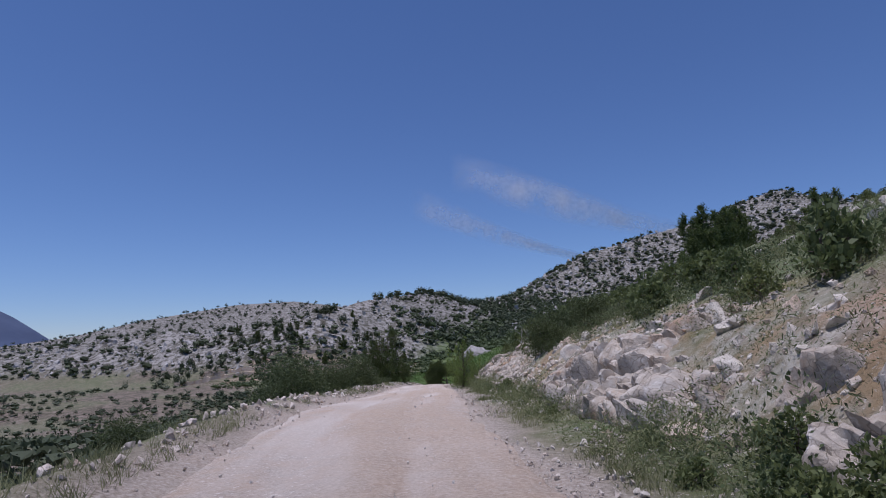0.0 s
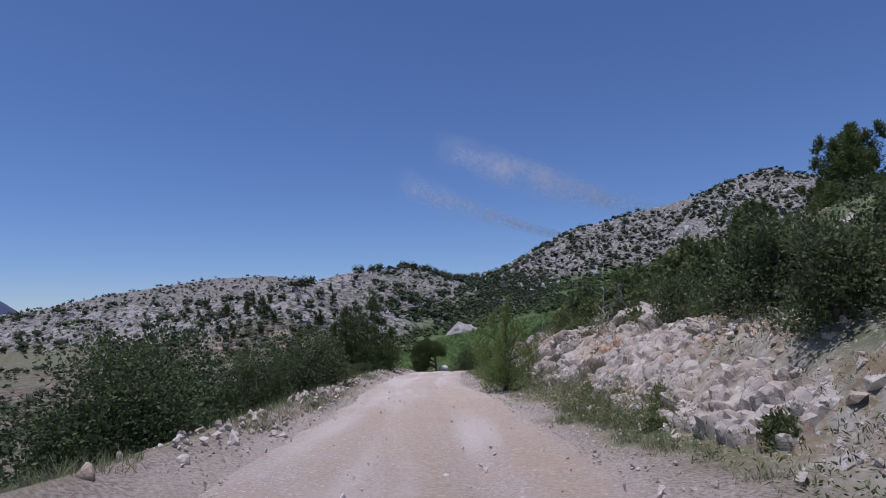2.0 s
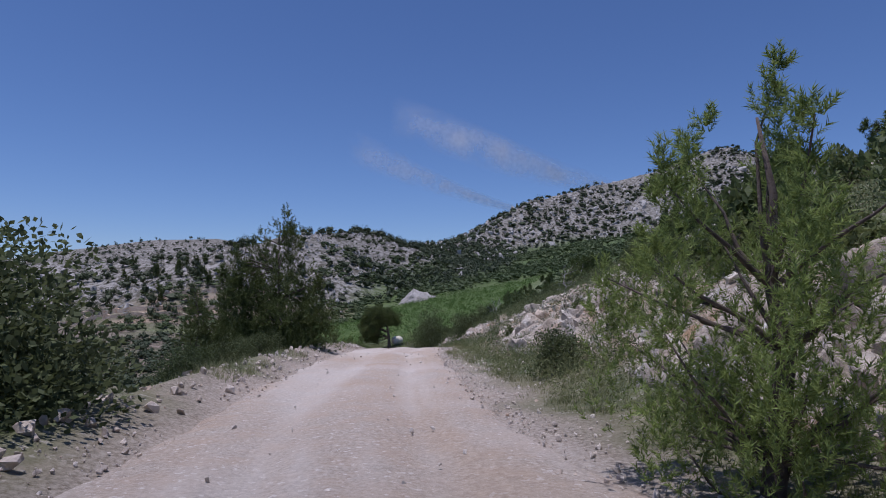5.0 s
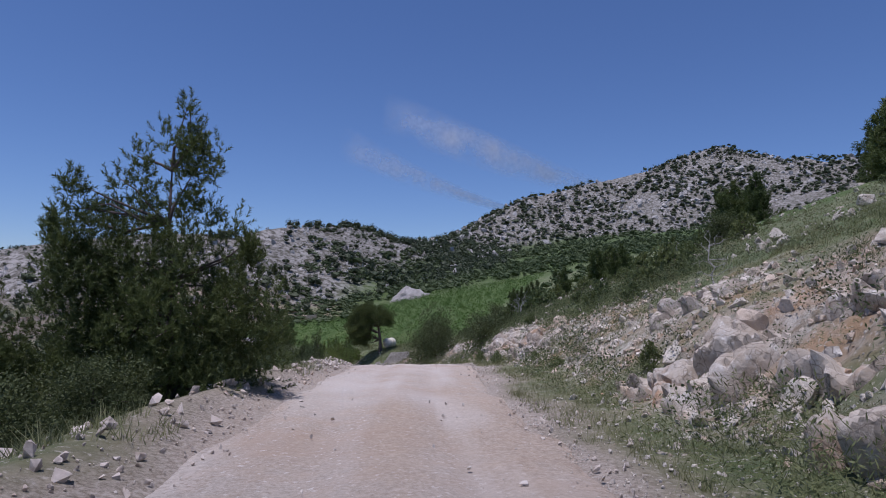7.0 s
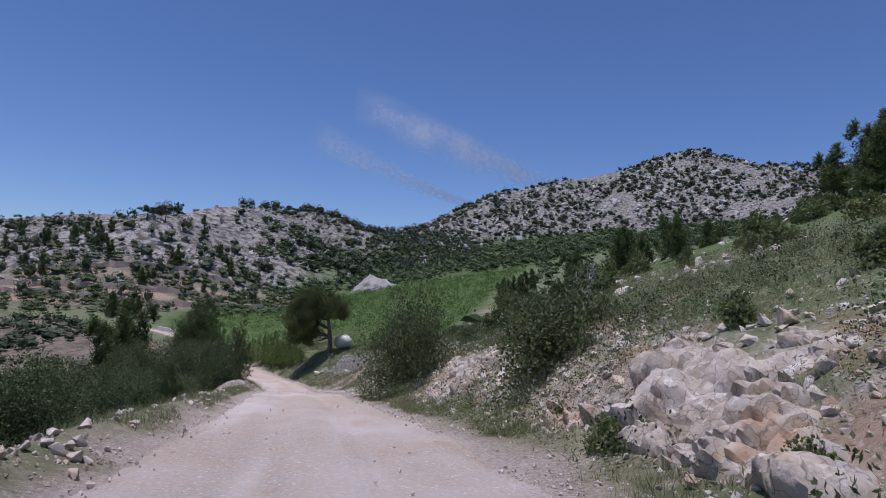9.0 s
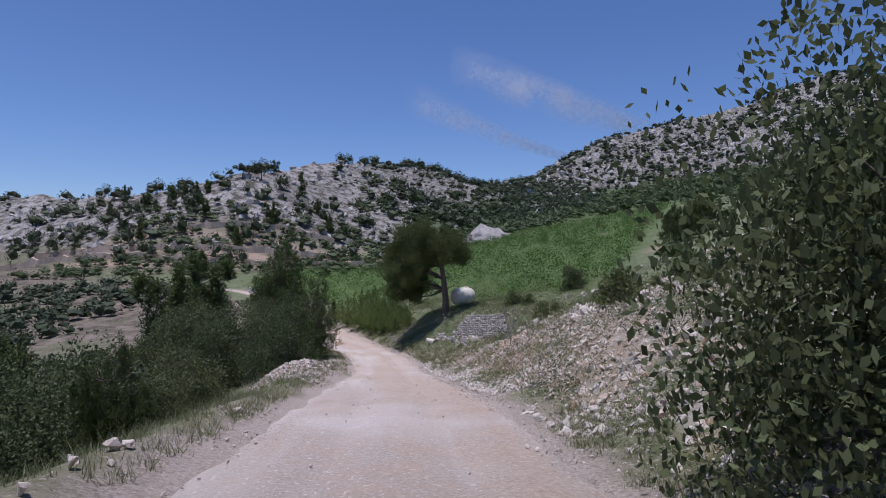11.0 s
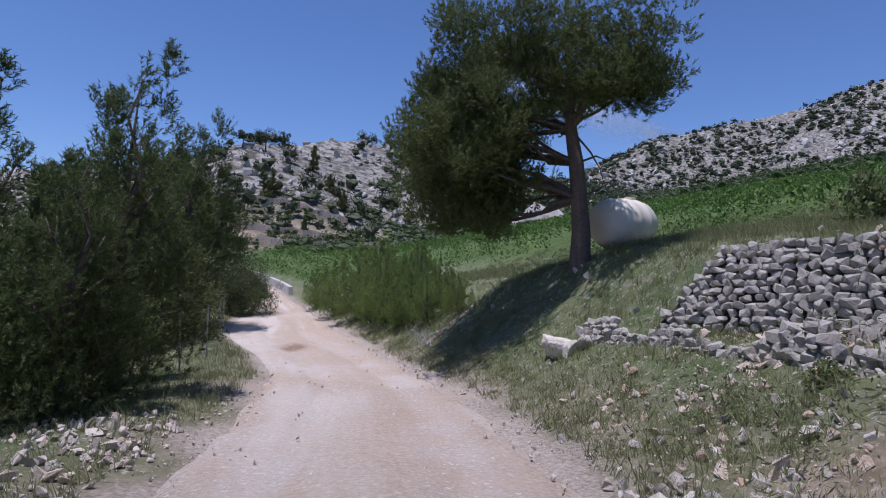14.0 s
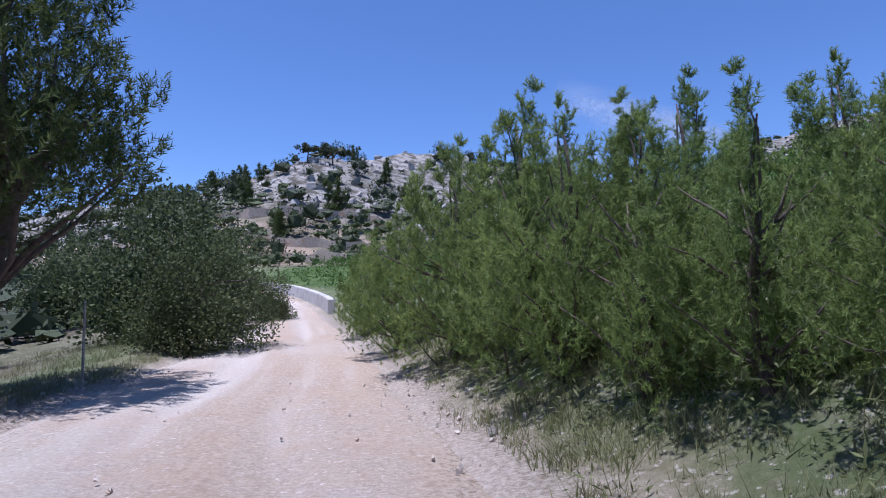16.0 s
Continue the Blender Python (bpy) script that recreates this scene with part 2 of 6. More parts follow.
def mineral(name, a, b, stain, size, rough=0.92, bump=0.02, own=0.35):
    """Stone or earth: two tones, a stain with a shape of its own, fine relief, and a tone of its own for each piece."""
    m, nt, p = shader(name)
    col = mix(nt, ramp(nt, noise_node(nt, size, 5), 0.38, 0.62), a, b)
    col = mix(nt, times(nt, ramp(nt, noise_node(nt, size * 4.3, 4), 0.52, 0.68), 0.75), col, stain)
    info = nt.nodes.new("ShaderNodeObjectInfo")
    geo = nt.nodes.new("ShaderNodeNewGeometry")
    col = mix(nt, times(nt, info.outputs["Random"], own * 0.6), col, tuple(0.6 * v for v in a))
    col = mix(nt, times(nt, geo.outputs["Random Per Island"], min(1.0, own * 1.5)), col, tuple(min(0.88, 1.2 * v) for v in b))
    nt.links.new(col, p.inputs["Base Color"])
    p.inputs["Roughness"].default_value = rough
    p.inputs["Specular IOR Level"].default_value = 0.25
    relief(nt, p, noise_node(nt, size * 0.5, 8, 0.75), bump, 0.9)
    return m


def foliage(name, dark, light, through_light=0.25, rough=0.6):
    m, nt, p = shader(name)
    geo = nt.nodes.new("ShaderNodeNewGeometry")
    col = mix(nt, geo.outputs["Random Per Island"], dark, light)
    col = mix(nt, times(nt, ramp(nt, noise_node(nt, 1.3, 2), 0.4, 0.65), 0.5), col, tuple(0.75 * v for v in dark))
    info = nt.nodes.new("ShaderNodeObjectInfo")
    col = mix(nt, times(nt, info.outputs["Random"], 0.3), col, (light[0] * 1.2, light[1], light[2] * 0.8))
    nt.links.new(col, p.inputs["Base Color"])
    p.inputs["Roughness"].default_value = rough
    p.inputs["Specular IOR Level"].default_value = 0.3
    t = nt.nodes.new("ShaderNodeBsdfTranslucent")
    nt.links.new(col, t.inputs["Color"])
    s = nt.nodes.new("ShaderNodeMixShader")
    s.inputs[0].default_value = through_light
    nt.links.new(p.outputs[0], s.inputs[1])
    nt.links.new(t.outputs[0], s.inputs[2])
    nt.links.new(s.outputs[0], nt.nodes["Material Output"].inputs["Surface"])
    return m


LIMESTONE = mineral("limestone", (0.38, 0.33, 0.265), (0.68, 0.625, 0.535), (0.47, 0.34, 0.22), 0.13, bump=0.05)
RED_STONE = mineral("iron stained limestone", (0.40, 0.295, 0.20), (0.64, 0.54, 0.43), (0.42, 0.22, 0.105), 0.22, bump=0.07)
WALL_STONE = mineral("weathered grey limestone", (0.25, 0.23, 0.195), (0.45, 0.42, 0.365), (0.18, 0.155, 0.12), 0.09, bump=0.04, own=0.45)
BERM_STONE = mineral("pinkish berm stone", (0.36, 0.30, 0.24), (0.62, 0.55, 0.475), (0.44, 0.31, 0.21), 0.12, bump=0.03)
GRAVEL = mineral("pale gravel", (0.40, 0.35, 0.29), (0.58, 0.53, 0.47), (0.42, 0.30, 0.20), 0.2, bump=0.01)
BARK = mineral("bark", (0.07, 0.055, 0.045), (0.15, 0.12, 0.10), (0.05, 0.045, 0.04), 0.08, bump=0.02)
DEADWOOD = mineral("bleached dead wood", (0.22, 0.21, 0.195), (0.38, 0.365, 0.34), (0.15, 0.14, 0.12), 0.08, bump=0.005)
CONCRETE = mineral("rendered concrete", (0.42, 0.40, 0.37), (0.55, 0.53, 0.49), (0.34, 0.30, 0.26), 0.6, bump=0.006)
PINE_GREEN = foliage("pine needles", (0.050, 0.076, 0.024), (0.145, 0.190, 0.062), 0.35)
YOUNG_PINE = foliage("young pine needles", (0.115, 0.180, 0.042), (0.300, 0.390, 0.125), 0.5)
OAK_GREEN = foliage("holm oak leaves", (0.045, 0.066, 0.026), (0.145, 0.180, 0.078), 0.35, 0.75)
SHRUB_GREEN = foliage("maquis leaves", (0.065, 0.098, 0.034), (0.180, 0.220, 0.085), 0.4)
VINE_GREEN = foliage("vine leaves", (0.060, 0.125, 0.021), (0.150, 0.245, 0.052), 0.35)
GRASS = foliage("grass", (0.135, 0.16, 0.075), (0.30, 0.315, 0.165), 0.4, 0.8)
GREEN_GRASS = foliage("green grass", (0.10, 0.13, 0.052), (0.24, 0.265, 0.12), 0.4, 0.7)


def track_colour(nt):
    """Crushed limestone of the track: pinkish cream, with fine grit and broad tan patches."""
    fine = mix(nt, ramp(nt, noise_node(nt, 0.045, 5, 0.75), 0.36, 0.64), (0.345, 0.29, 0.235), (0.575, 0.505, 0.425))
    fine = mix(nt, times(nt, ramp(nt, noise_node(nt, 0.6, 5, 0.7), 0.42, 0.66), 0.6), fine, (0.49, 0.37, 0.27))
    fine = mix(nt, times(nt, ramp(nt, noise_node(nt, 2.8, 4), 0.5, 0.66), 0.5), fine, (0.44, 0.325, 0.235))
    fine = mix(nt, times(nt, ramp(nt, noise_node(nt, 5.5, 3), 0.5, 0.68), 0.55), fine, (0.62, 0.575, 0.52))
    fine = mix(nt, times(nt, ramp(nt, noise_node(nt, 0.11, 4, 0.7), 0.60, 0.68), 0.45), fine, (0.33, 0.27, 0.215))
    return mix(nt, times(nt, ramp(nt, noise_node(nt, 0.075, 3, 0.6), 0.61, 0.67), 0.7), fine, (0.74, 0.71, 0.66))


def ground_material():
    m, nt, p = shader("hillside ground")
    dry = mix(nt, ramp(nt, noise_node(nt, 1.6, 5), 0.35, 0.65), (0.135, 0.155, 0.07), (0.075, 0.11, 0.04))
    dry = mix(nt, times(nt, ramp(nt, noise_node(nt, 0.25, 3), 0.45, 0.7), 0.6), dry, (0.24, 0.235, 0.16))
    dry = mix(nt, times(nt, ramp(nt, noise_node(nt, 0.5, 5, 0.75), 0.57, 0.68), 0.7), dry, (0.30, 0.275, 0.205))
    stone = mix(nt, ramp(nt, noise_node(nt, 0.35, 6, 0.7), 0.40, 0.60), (0.27, 0.21, 0.155), (0.60, 0.55, 0.48))
    stone = mix(nt, ramp(nt, noise_node(nt, 1.5, 4, 0.6), 0.46, 0.60), stone, (0.40, 0.26, 0.16))
    hill = mix(nt, ramp(nt, noise_node(nt, 2.6, 6, 0.8), 0.45, 0.55), (0.085, 0.079, 0.06), (0.315, 0.30, 0.275))
    hill = mix(nt, times(nt, ramp(nt, noise_node(nt, 26, 4), 0.45, 0.65), 0.35), hill, (0.085, 0.085, 0.06))
    green = mix(nt, ramp(nt, noise_node(nt, 2.0, 4), 0.35, 0.65), (0.05, 0.088, 0.023), (0.105, 0.145, 0.047))
    shingle = mix(nt, ramp(nt, noise_node(nt, 0.06, 5, 0.75), 0.38, 0.62), (0.19, 0.155, 0.115), (0.46, 0.405, 0.34))
    earth = mix(nt, ramp(nt, noise_node(nt, 0.3, 6, 0.7), 0.4, 0.6), (0.21, 0.155, 0.105), (0.38, 0.30, 0.225))
    valley = mix(nt, ramp(nt, noise_node(nt, 2.2, 6, 0.75), 0.42, 0.6), (0.085, 0.075, 0.05), (0.21, 0.17, 0.135))
    col = dry
    for name, tone in (("earth", earth), ("valley", valley), ("hill", hill), ("green", green), ("rock", stone)):
        col = mix(nt, mask(nt, name), col, tone)
    bare = mix(nt, mask(nt, "hill"), (1, 1, 1), (0, 0, 0))
    bare = mix(nt, mask(nt, "green"), bare, (0, 0, 0))
    grit = times(nt, ramp(nt, noise_node(nt, 0.085, 3, 0.6), 0.60, 0.66), 0.6)
    col = mix(nt, times(nt, grit, bare), col, (0.52, 0.485, 0.42))
    pits = times(nt, ramp(nt, noise_node(nt, 0.16, 5, 0.7), 0.58, 0.68), 0.5)
    col = mix(nt, times(nt, pits, bare), col, (0.075, 0.075, 0.045))
    col = mix(nt, mask(nt, "gravel"), col, shingle)
    col = mix(nt, mask(nt, "track"), col, track_colour(nt))
    nt.links.new(col, p.inputs["Base Color"])
    p.inputs["Roughness"].default_value = 0.95
    p.inputs["Specular IOR Level"].default_value = 0.15
    relief(nt, p, noise_node(nt, 0.14, 10, 0.8), 0.06, 0.85)
    return m


def road_material():
    m, nt, p = shader("gravel track")
    col = track_colour(nt)
    red = mix(nt, ramp(nt, noise_node(nt, 0.09, 5, 0.7), 0.35, 0.65), (0.35, 0.26, 0.18), (0.53, 0.425, 0.32))
    pale = mix(nt, ramp(nt, noise_node(nt, 0.05, 5, 0.75), 0.35, 0.65), (0.50, 0.455, 0.395), (0.74, 0.695, 0.63))
    col = mix(nt, times(nt, mask(nt, "earth"), 0.55), col, red)
    col = mix(nt, times(nt, mask(nt, "dust"), 0.5), col, pale)
    grit = times(nt, ramp(nt, noise_node(nt, 0.07, 4, 0.65), 0.52, 0.60), mask(nt, "loose"))
    col = mix(nt, times(nt, grit, 0.8), col, (0.22, 0.175, 0.125))
    chips = times(nt, ramp(nt, noise_node(nt, 0.055, 3, 0.6), 0.59, 0.65), mask(nt, "loose"))
    col = mix(nt, times(nt, chips, 0.45), col, (0.70, 0.66, 0.59))
    col = mix(nt, times(nt, mask(nt, "damp"), 0.75), col, (0.20, 0.125, 0.075))
    nt.links.new(col, p.inputs["Base Color"])
    p.inputs["Roughness"].default_value = 0.95
    p.inputs["Specular IOR Level"].default_value = 0.15
    relief(nt, p, noise_node(nt, 0.10, 9, 0.85), 0.06, 0.8)
    return m


# ---- mesh helpers ----
def mesh_of(name, verts, faces, material, smooth=False):
    me = bpy.data.meshes.new(name)
    me.from_pydata(np.asarray(verts).tolist(), [], faces if isinstance(faces, list) else np.asarray(faces).tolist())
    if material:
        me.materials.append(material)
    if smooth:
        me.polygons.foreach_set("use_smooth", np.ones(len(me.polygons), bool))
    me.update()
    return me


def thing(name, where, label, category, group="", kind=""):
    ob = new(name)
    ob.empty_display_size = 0.2
    ob.matrix_world = where if isinstance(where, Matrix) else Matrix.Translation(where)
    return tagged(ob, label, category, group, kind)


def part_mesh(name, me, parent, label=""):
    ob = new(name, me)
    ob.parent = parent
    return tagged(ob, label)


def part(name, bm, material, parent, label="", smooth=False):
    me = bpy.data.meshes.new(name)
    bm.to_mesh(me)
    bm.free()
    me.materials.append(material)
    if smooth:
        me.polygons.foreach_set("use_smooth", np.ones(len(me.polygons), bool))
    return part_mesh(name, me, parent, label)


def attribute(me, name, values):
    me.attributes.new(name, "FLOAT", "POINT").data.foreach_set("value", np.clip(values, 0, 1).astype(np.float32))


# ---- ground ----
def spread(first, ratio, cap, cap_end, end):
    out, at, s = [0.0], 0.0, first
    while at < end:
        at += s
        out.append(at)
        s = min(s * ratio, cap) if at < cap_end else s * 1.25
    return np.array(out)


def build_ground():
    side = np.concatenate([np.arange(0, 2.4, 0.3), np.arange(2.4, 9, 0.17), np.arange(9, 11, 0.24), 11 + spread(0.26, 1.10, 9.0, 430, 3800)])
    cols = np.unique(np.concatenate([-side, side]))
    rows = np.concatenate([np.arange(-70, 2, 0.5), np.arange(2, 110, 0.28), np.arange(110, 152, 0.34), 152 + spread(0.4, 1.045, 5.0, 520, 4000)])
    D, Y = np.meshgrid(cols, rows)
    X = D + road_x(Y)
    Z = ground_z(X, Y)
    Z = Z - 0.10 * (1 - step(-0.35, 0.0, np.where(D > 0, D - right_half(Y), -D - left_half(Y)))) * (Y < 186)
    nr, nc = D.shape
    idx = np.arange(nr * nc).reshape(nr, nc)
    quads = np.stack([idx[:-1, :-1], idx[:-1, 1:], idx[1:, 1:], idx[1:, :-1]], -1).reshape(-1, 4)
    me = mesh_of("ground", np.stack([X, Y, Z], -1).reshape(-1, 3), quads, ground_material(), smooth=True)
    x, y, d, z = X.ravel(), Y.ravel(), D.ravel(), Z.ravel()
    ww = road_half(y)
    r, l = d - ww, -d - left_half(y)
    flat = field_z(x, y)
    hill = np.maximum(step(-1, 4, hills(x, y, CREST) - np.where(x > -34, flat, -8)) * step(190, 215, y), step(300, 420, y))
    slope_path = np.exp(-((r - 5.4 - 0.25 * (y - 112)) / 1.3) ** 2) * step(106, 110, y) * (1 - step(121, 126, y))
    rubble = step(0.6, 1.6, r) * (1 - step(7, 10, r)) * step(98, 106, y) * (1 - step(122, 129, y)) * step(-0.25, 0.2, fbm(x, y, 3, 3, 58))
    vines = step(np.where(y > 158, 2.5, 8), np.where(y > 158, 5, 13), r) * step(135, 140, y + 0.5 * np.maximum(x, 0)) * (1 - step(212, 228, y + 6 * fbm(x, y, 20, 2, 51) + 0.5 * np.maximum(8 - x, 0))) * (1 - step(60, 75, x)) * (1 - step(15, 18, x - 0.44 * (y - 142))) * step(-34, -28, x)
    attribute(me, "hill", hill * (1 - 0.8 * step(202, 207, y) * (1 - step(226, 232, y)) * step(-85, -70, x) * (1 - step(-12, -6, x))))
    foot = (1 - step(4, 16, hills(x, y, CREST) - field_z(x, y))) * step(215, 240, y) * step(-20, 0, x)
    attribute(me, "green", np.maximum(np.maximum(np.maximum(vines, 0.85 * foot), 0.7 * step(205, 215, y) * (1 - step(290, 330, y)) * step(-5, 5, x) * (1 - step(130, 170, x)) * step(-0.5, 0.2, fbm(x, y, 18, 3, 60))), 0.8 * step(-0.1, 0.4, fbm(x, y, 13, 3, 52)) * step(3.0, 6, r) * (y < 150)) * (1 - hill * (1 - foot)) * (1 - np.maximum(rubble, slope_path)) + 0.35 * step(120, 127, y) * step(0.6, 2, r) * (y < 165) * (1 - step(8, 14, r)) * step(-0.2, 0.3, fbm(x, y, 3, 3, 50)))
    attribute(me, "rock", rock_mask(x, y) * step(-0.35, 0.2, fbm(x, y, 1.7, 3, 53) + 0.25))
    shoulder = np.maximum(d - right_half(y), l)
    patchy = fbm(x, y, 1.6, 3, 54)
    attribute(me, "gravel", np.exp(-(((x + 7.2) / 1.9) ** 2 + ((y - 115.0) / 3.0) ** 2)) * (l > 0) + 0.5 * rubble * step(-0.1, 0.3, fbm(x, y, 1.1, 3, 59)) + (1 - step(0.05, np.where(d < 0, np.where(y > 75, 0.7, 1.3), 1.1), shoulder + 0.8 * patchy)) * (y < 184))
    attribute(me, "track", 0.4 * (1 - step(-0.1, 0.3, shoulder + 0.5 * patchy)) * (y < 184))
    terraces = step(202, 207, y) * (1 - step(229, 236, y)) * step(-85, -70, x) * (1 - step(-12, -6, x)) * step(-0.5, 0.3, np.sin(0.75 * y + 0.06 * x) + 0.8 * fbm(x, y, 9, 3, 48))
    attribute(me, "valley", (1 - terraces) * np.maximum(step(2.5, 5, l) * (0.55 + 0.45 * step(-0.3, 0.2, fbm(x, y, 12, 3, 55))) * (y < 205), step(-1, 0.6, fbm(x, y, 14, 3, 57)) * step(195, 205, y) * (1 - step(255, 275, y)) * (x < -22)))
    attribute(me, "earth", np.maximum.reduce([terraces, 0.4 * (1 - step(0.5, 2.2, shoulder + 1.2 * patchy)) * (y < 184), step(0.0, 0.4, fbm(x, y, 4, 3, 56)) * step(1.0, 2, r) * (1 - step(6, 9, r)) * (1 - step(122, 128, y)), rubble, slope_path, np.exp(-(((x - 20.2) / 1.5) ** 2 + ((y - 145.5) / 2.2) ** 2))]))
    return tagged(new("ground", me), "stony hillside ground with dry grass and limestone", "ground", kind="structure")


def build_road():
    ys = np.arange(-60, 185, 0.25)
    us = np.linspace(-1, 1, 61)
    U, Y = np.meshgrid(us, ys)
    w = np.where(U > 0, right_half(Y), left_half(Y)) + 0.1 + 0.34 * fbm(Y, np.sign(U) * 9.0, 1.5, 4, 61)
    off = U * w
    X = road_x(Y) + off
    mid = 0.5 * (right_half(Y) - left_half(Y))
    line = off - mid + 0.12 * fbm(Y, Y * 0, 14, 2, 67)
    rut = np.exp(-((np.abs(line) - 0.82) / 0.27) ** 2)
    crown = np.exp(-(line / 0.42) ** 2)
    Z = road_z(Y) + 0.03 - 0.05 * rut + 0.03 * crown + 0.02 * fbm(X, Y, 0.8, 3, 62) + 0.012 * fbm(line * 3, Y * 0.25, 0.7, 3, 68) - 0.13 * np.abs(U) ** 9
    nr, nc = U.shape
    idx = np.arange(nr * nc).reshape(nr, nc)
    quads = np.stack([idx[:-1, :-1], idx[:-1, 1:], idx[1:, 1:], idx[1:, :-1]], -1).reshape(-1, 4)
    me = mesh_of("road", np.stack([X, Y, Z], -1).reshape(-1, 3), quads, road_material(), smooth=True)
    mud = np.exp(-(((X + 9.25 + 0.25 * (Y - 141.3)) / 0.38) ** 2 + ((Y - 141.3) / 0.9) ** 2)) * (1.9 + 1.6 * fbm(X, Y, 0.5, 3, 64))
    wash = step(0.15, 0.5, fbm(line * 2.2, Y * 0.22, 0.9, 4, 65)) * step(-0.1, 0.4, fbm(X, Y, 9, 2, 66))
    attribute(me, "damp", (mud + 0.22 * wash * rut).ravel())
    attribute(me, "rut", (rut * (0.55 + 0.6 * fbm(X, Y, 4, 2, 63))).ravel())
    # reddish earth shows in long streaks between the wheels and towards the cutting, pale dust lies to the other side
    streak = fbm(line * 1.0, Y * 0.07, 0.55, 4, 69)
    attribute(me, "earth", (step(-0.35, 0.45, 0.8 * streak + 0.28 * crown + 0.16 * line + 0.5 * fbm(X, Y, 5, 3, 70) - 0.1)).ravel())
    attribute(me, "dust", (step(-0.2, 0.5, 0.9 * fbm(line, Y * 0.08, 0.6, 4, 73) + 0.22 * rut - 0.12 * line + 0.45 * fbm(X, Y, 3.5, 3, 75) - 0.15)).ravel())
    attribute(me, "loose", (step(0.1, 0.9, np.abs(U) ** 5 + 0.45 * fbm(X, Y * 0.5, 0.8, 3, 74))).ravel())
    return tagged(new("road", me), "pale unpaved gravel track with worn wheel ruts", "road", kind="structure")


build_ground()
build_road()


# ---- rock faces of the cutting ----
def pieces_of(owner, keep):
    """Number the connected pieces of a grid whose squares carry an owner."""
    lab = np.where(keep, np.arange(owner.size).reshape(owner.shape) + 1, 0)
    while True:
        was = lab.copy()
        for ax in (0, 1):
            for back in (False, True):
                a = [slice(None)] * 2
                b = [slice(None)] * 2
                a[ax], b[ax] = (slice(1, None), slice(None, -1)) if back else (slice(None, -1), slice(1, None))
                a, b = tuple(a), tuple(b)
                same = (owner[a] == owner[b]) & keep[a] & keep[b]
                lab[a] = np.where(same, np.minimum(lab[a], lab[b]), lab[a])
        if (lab == was).all():
            return lab


def rock_face(y0, y1, seed, block):
    """One outcrop: jointed limestone blocks of about that size, that stand out of the slope and dive under it at the ends."""
    ys = np.arange(y0, y1, 0.055)
    rs = np.arange(0.8, 5.6, 0.055)
    R, Y = np.meshgrid(rs, ys)
    X = road_x(Y) + road_half(Y) + R
    Z = ground_z(X, Y, fine=False)
    # steep joints that lean with the road, wide beds across them
    a, b = Y * 0.93 + R * 0.5, R * 0.80 - Y * 0.30
    wx, wy = 0.16 * block * fbm(a, b, 0.9 * block, 3, seed + 1), 0.16 * block * fbm(a, b, 0.9 * block, 3, seed + 2)
    big, crack1, cell = fractured(a + wx, b + wy, block, seed + 10)
    mid, crack2, _ = fractured(a + 1.4 * wx, b + wy, 0.42 * block, seed + 20)
    fine, crack3, _ = fractured(a - wx, b - wy, 0.18 * block + 0.03, seed + 30)
    pillow = step(0.0, 0.10, crack1)
    h = -0.09 * (1 - step(0.0, 0.05, crack2)) * pillow + pillow * (0.12 + 0.44 * block * np.clip(big + 0.1, 0, 1.3)) + block * (0.30 * mid * step(0.0, 0.12, crack2) + 0.05 * fine - 0.02 * (1 - step(0.0, 0.18, crack3))) + 0.025 * fbm(X, Y, 0.3, 3, seed + 3)
    pad = np.pad(h, 1, mode="edge")
    h = (6 * h + pad[:-2, 1:-1] + pad[2:, 1:-1] + pad[1:-1, :-2] + pad[1:-1, 2:]) / 10
    ends = step(y0, y0 + 1.5, Y) * (1 - step(y1 - 1.5, y1, Y))
    out = h - 0.12 - 0.7 * (1 - outcrop(X, Y) * ends)
    P = np.stack([X - 0.66 * out, Y, Z + 0.75 * out], -1)
    nr, nc = R.shape
    idx = np.arange(nr * nc).reshape(nr, nc)
    quads = np.stack([idx[:-1, :-1], idx[:-1, 1:], idx[1:, 1:], idx[1:, :-1]], -1).reshape(-1, 4)
    seen = out > -0.30
    keep = seen[:-1, :-1] | seen[1:, 1:] | seen[:-1, 1:] | seen[1:, :-1]
    owner = pieces_of(cell[:-1, :-1], keep).ravel()
    flat = P.reshape(-1, 3)
    ob = thing("rock_face", (0, 0, 0), "fractured cream and rust limestone face of the road cutting", "rock face", "rock faces of the cutting")
    for c in np.unique(owner[owner > 0]):
        q = quads[owner == c]
        if len(q) > 5:
            used, at = np.unique(q, return_inverse=True)
            me = mesh_of("rock_block", flat[used], at.reshape(-1, 4), ROCK_FACE, smooth=True)
            me.set_sharp_from_angle(angle=radians(38))
            part_mesh("rock_block", me, ob)


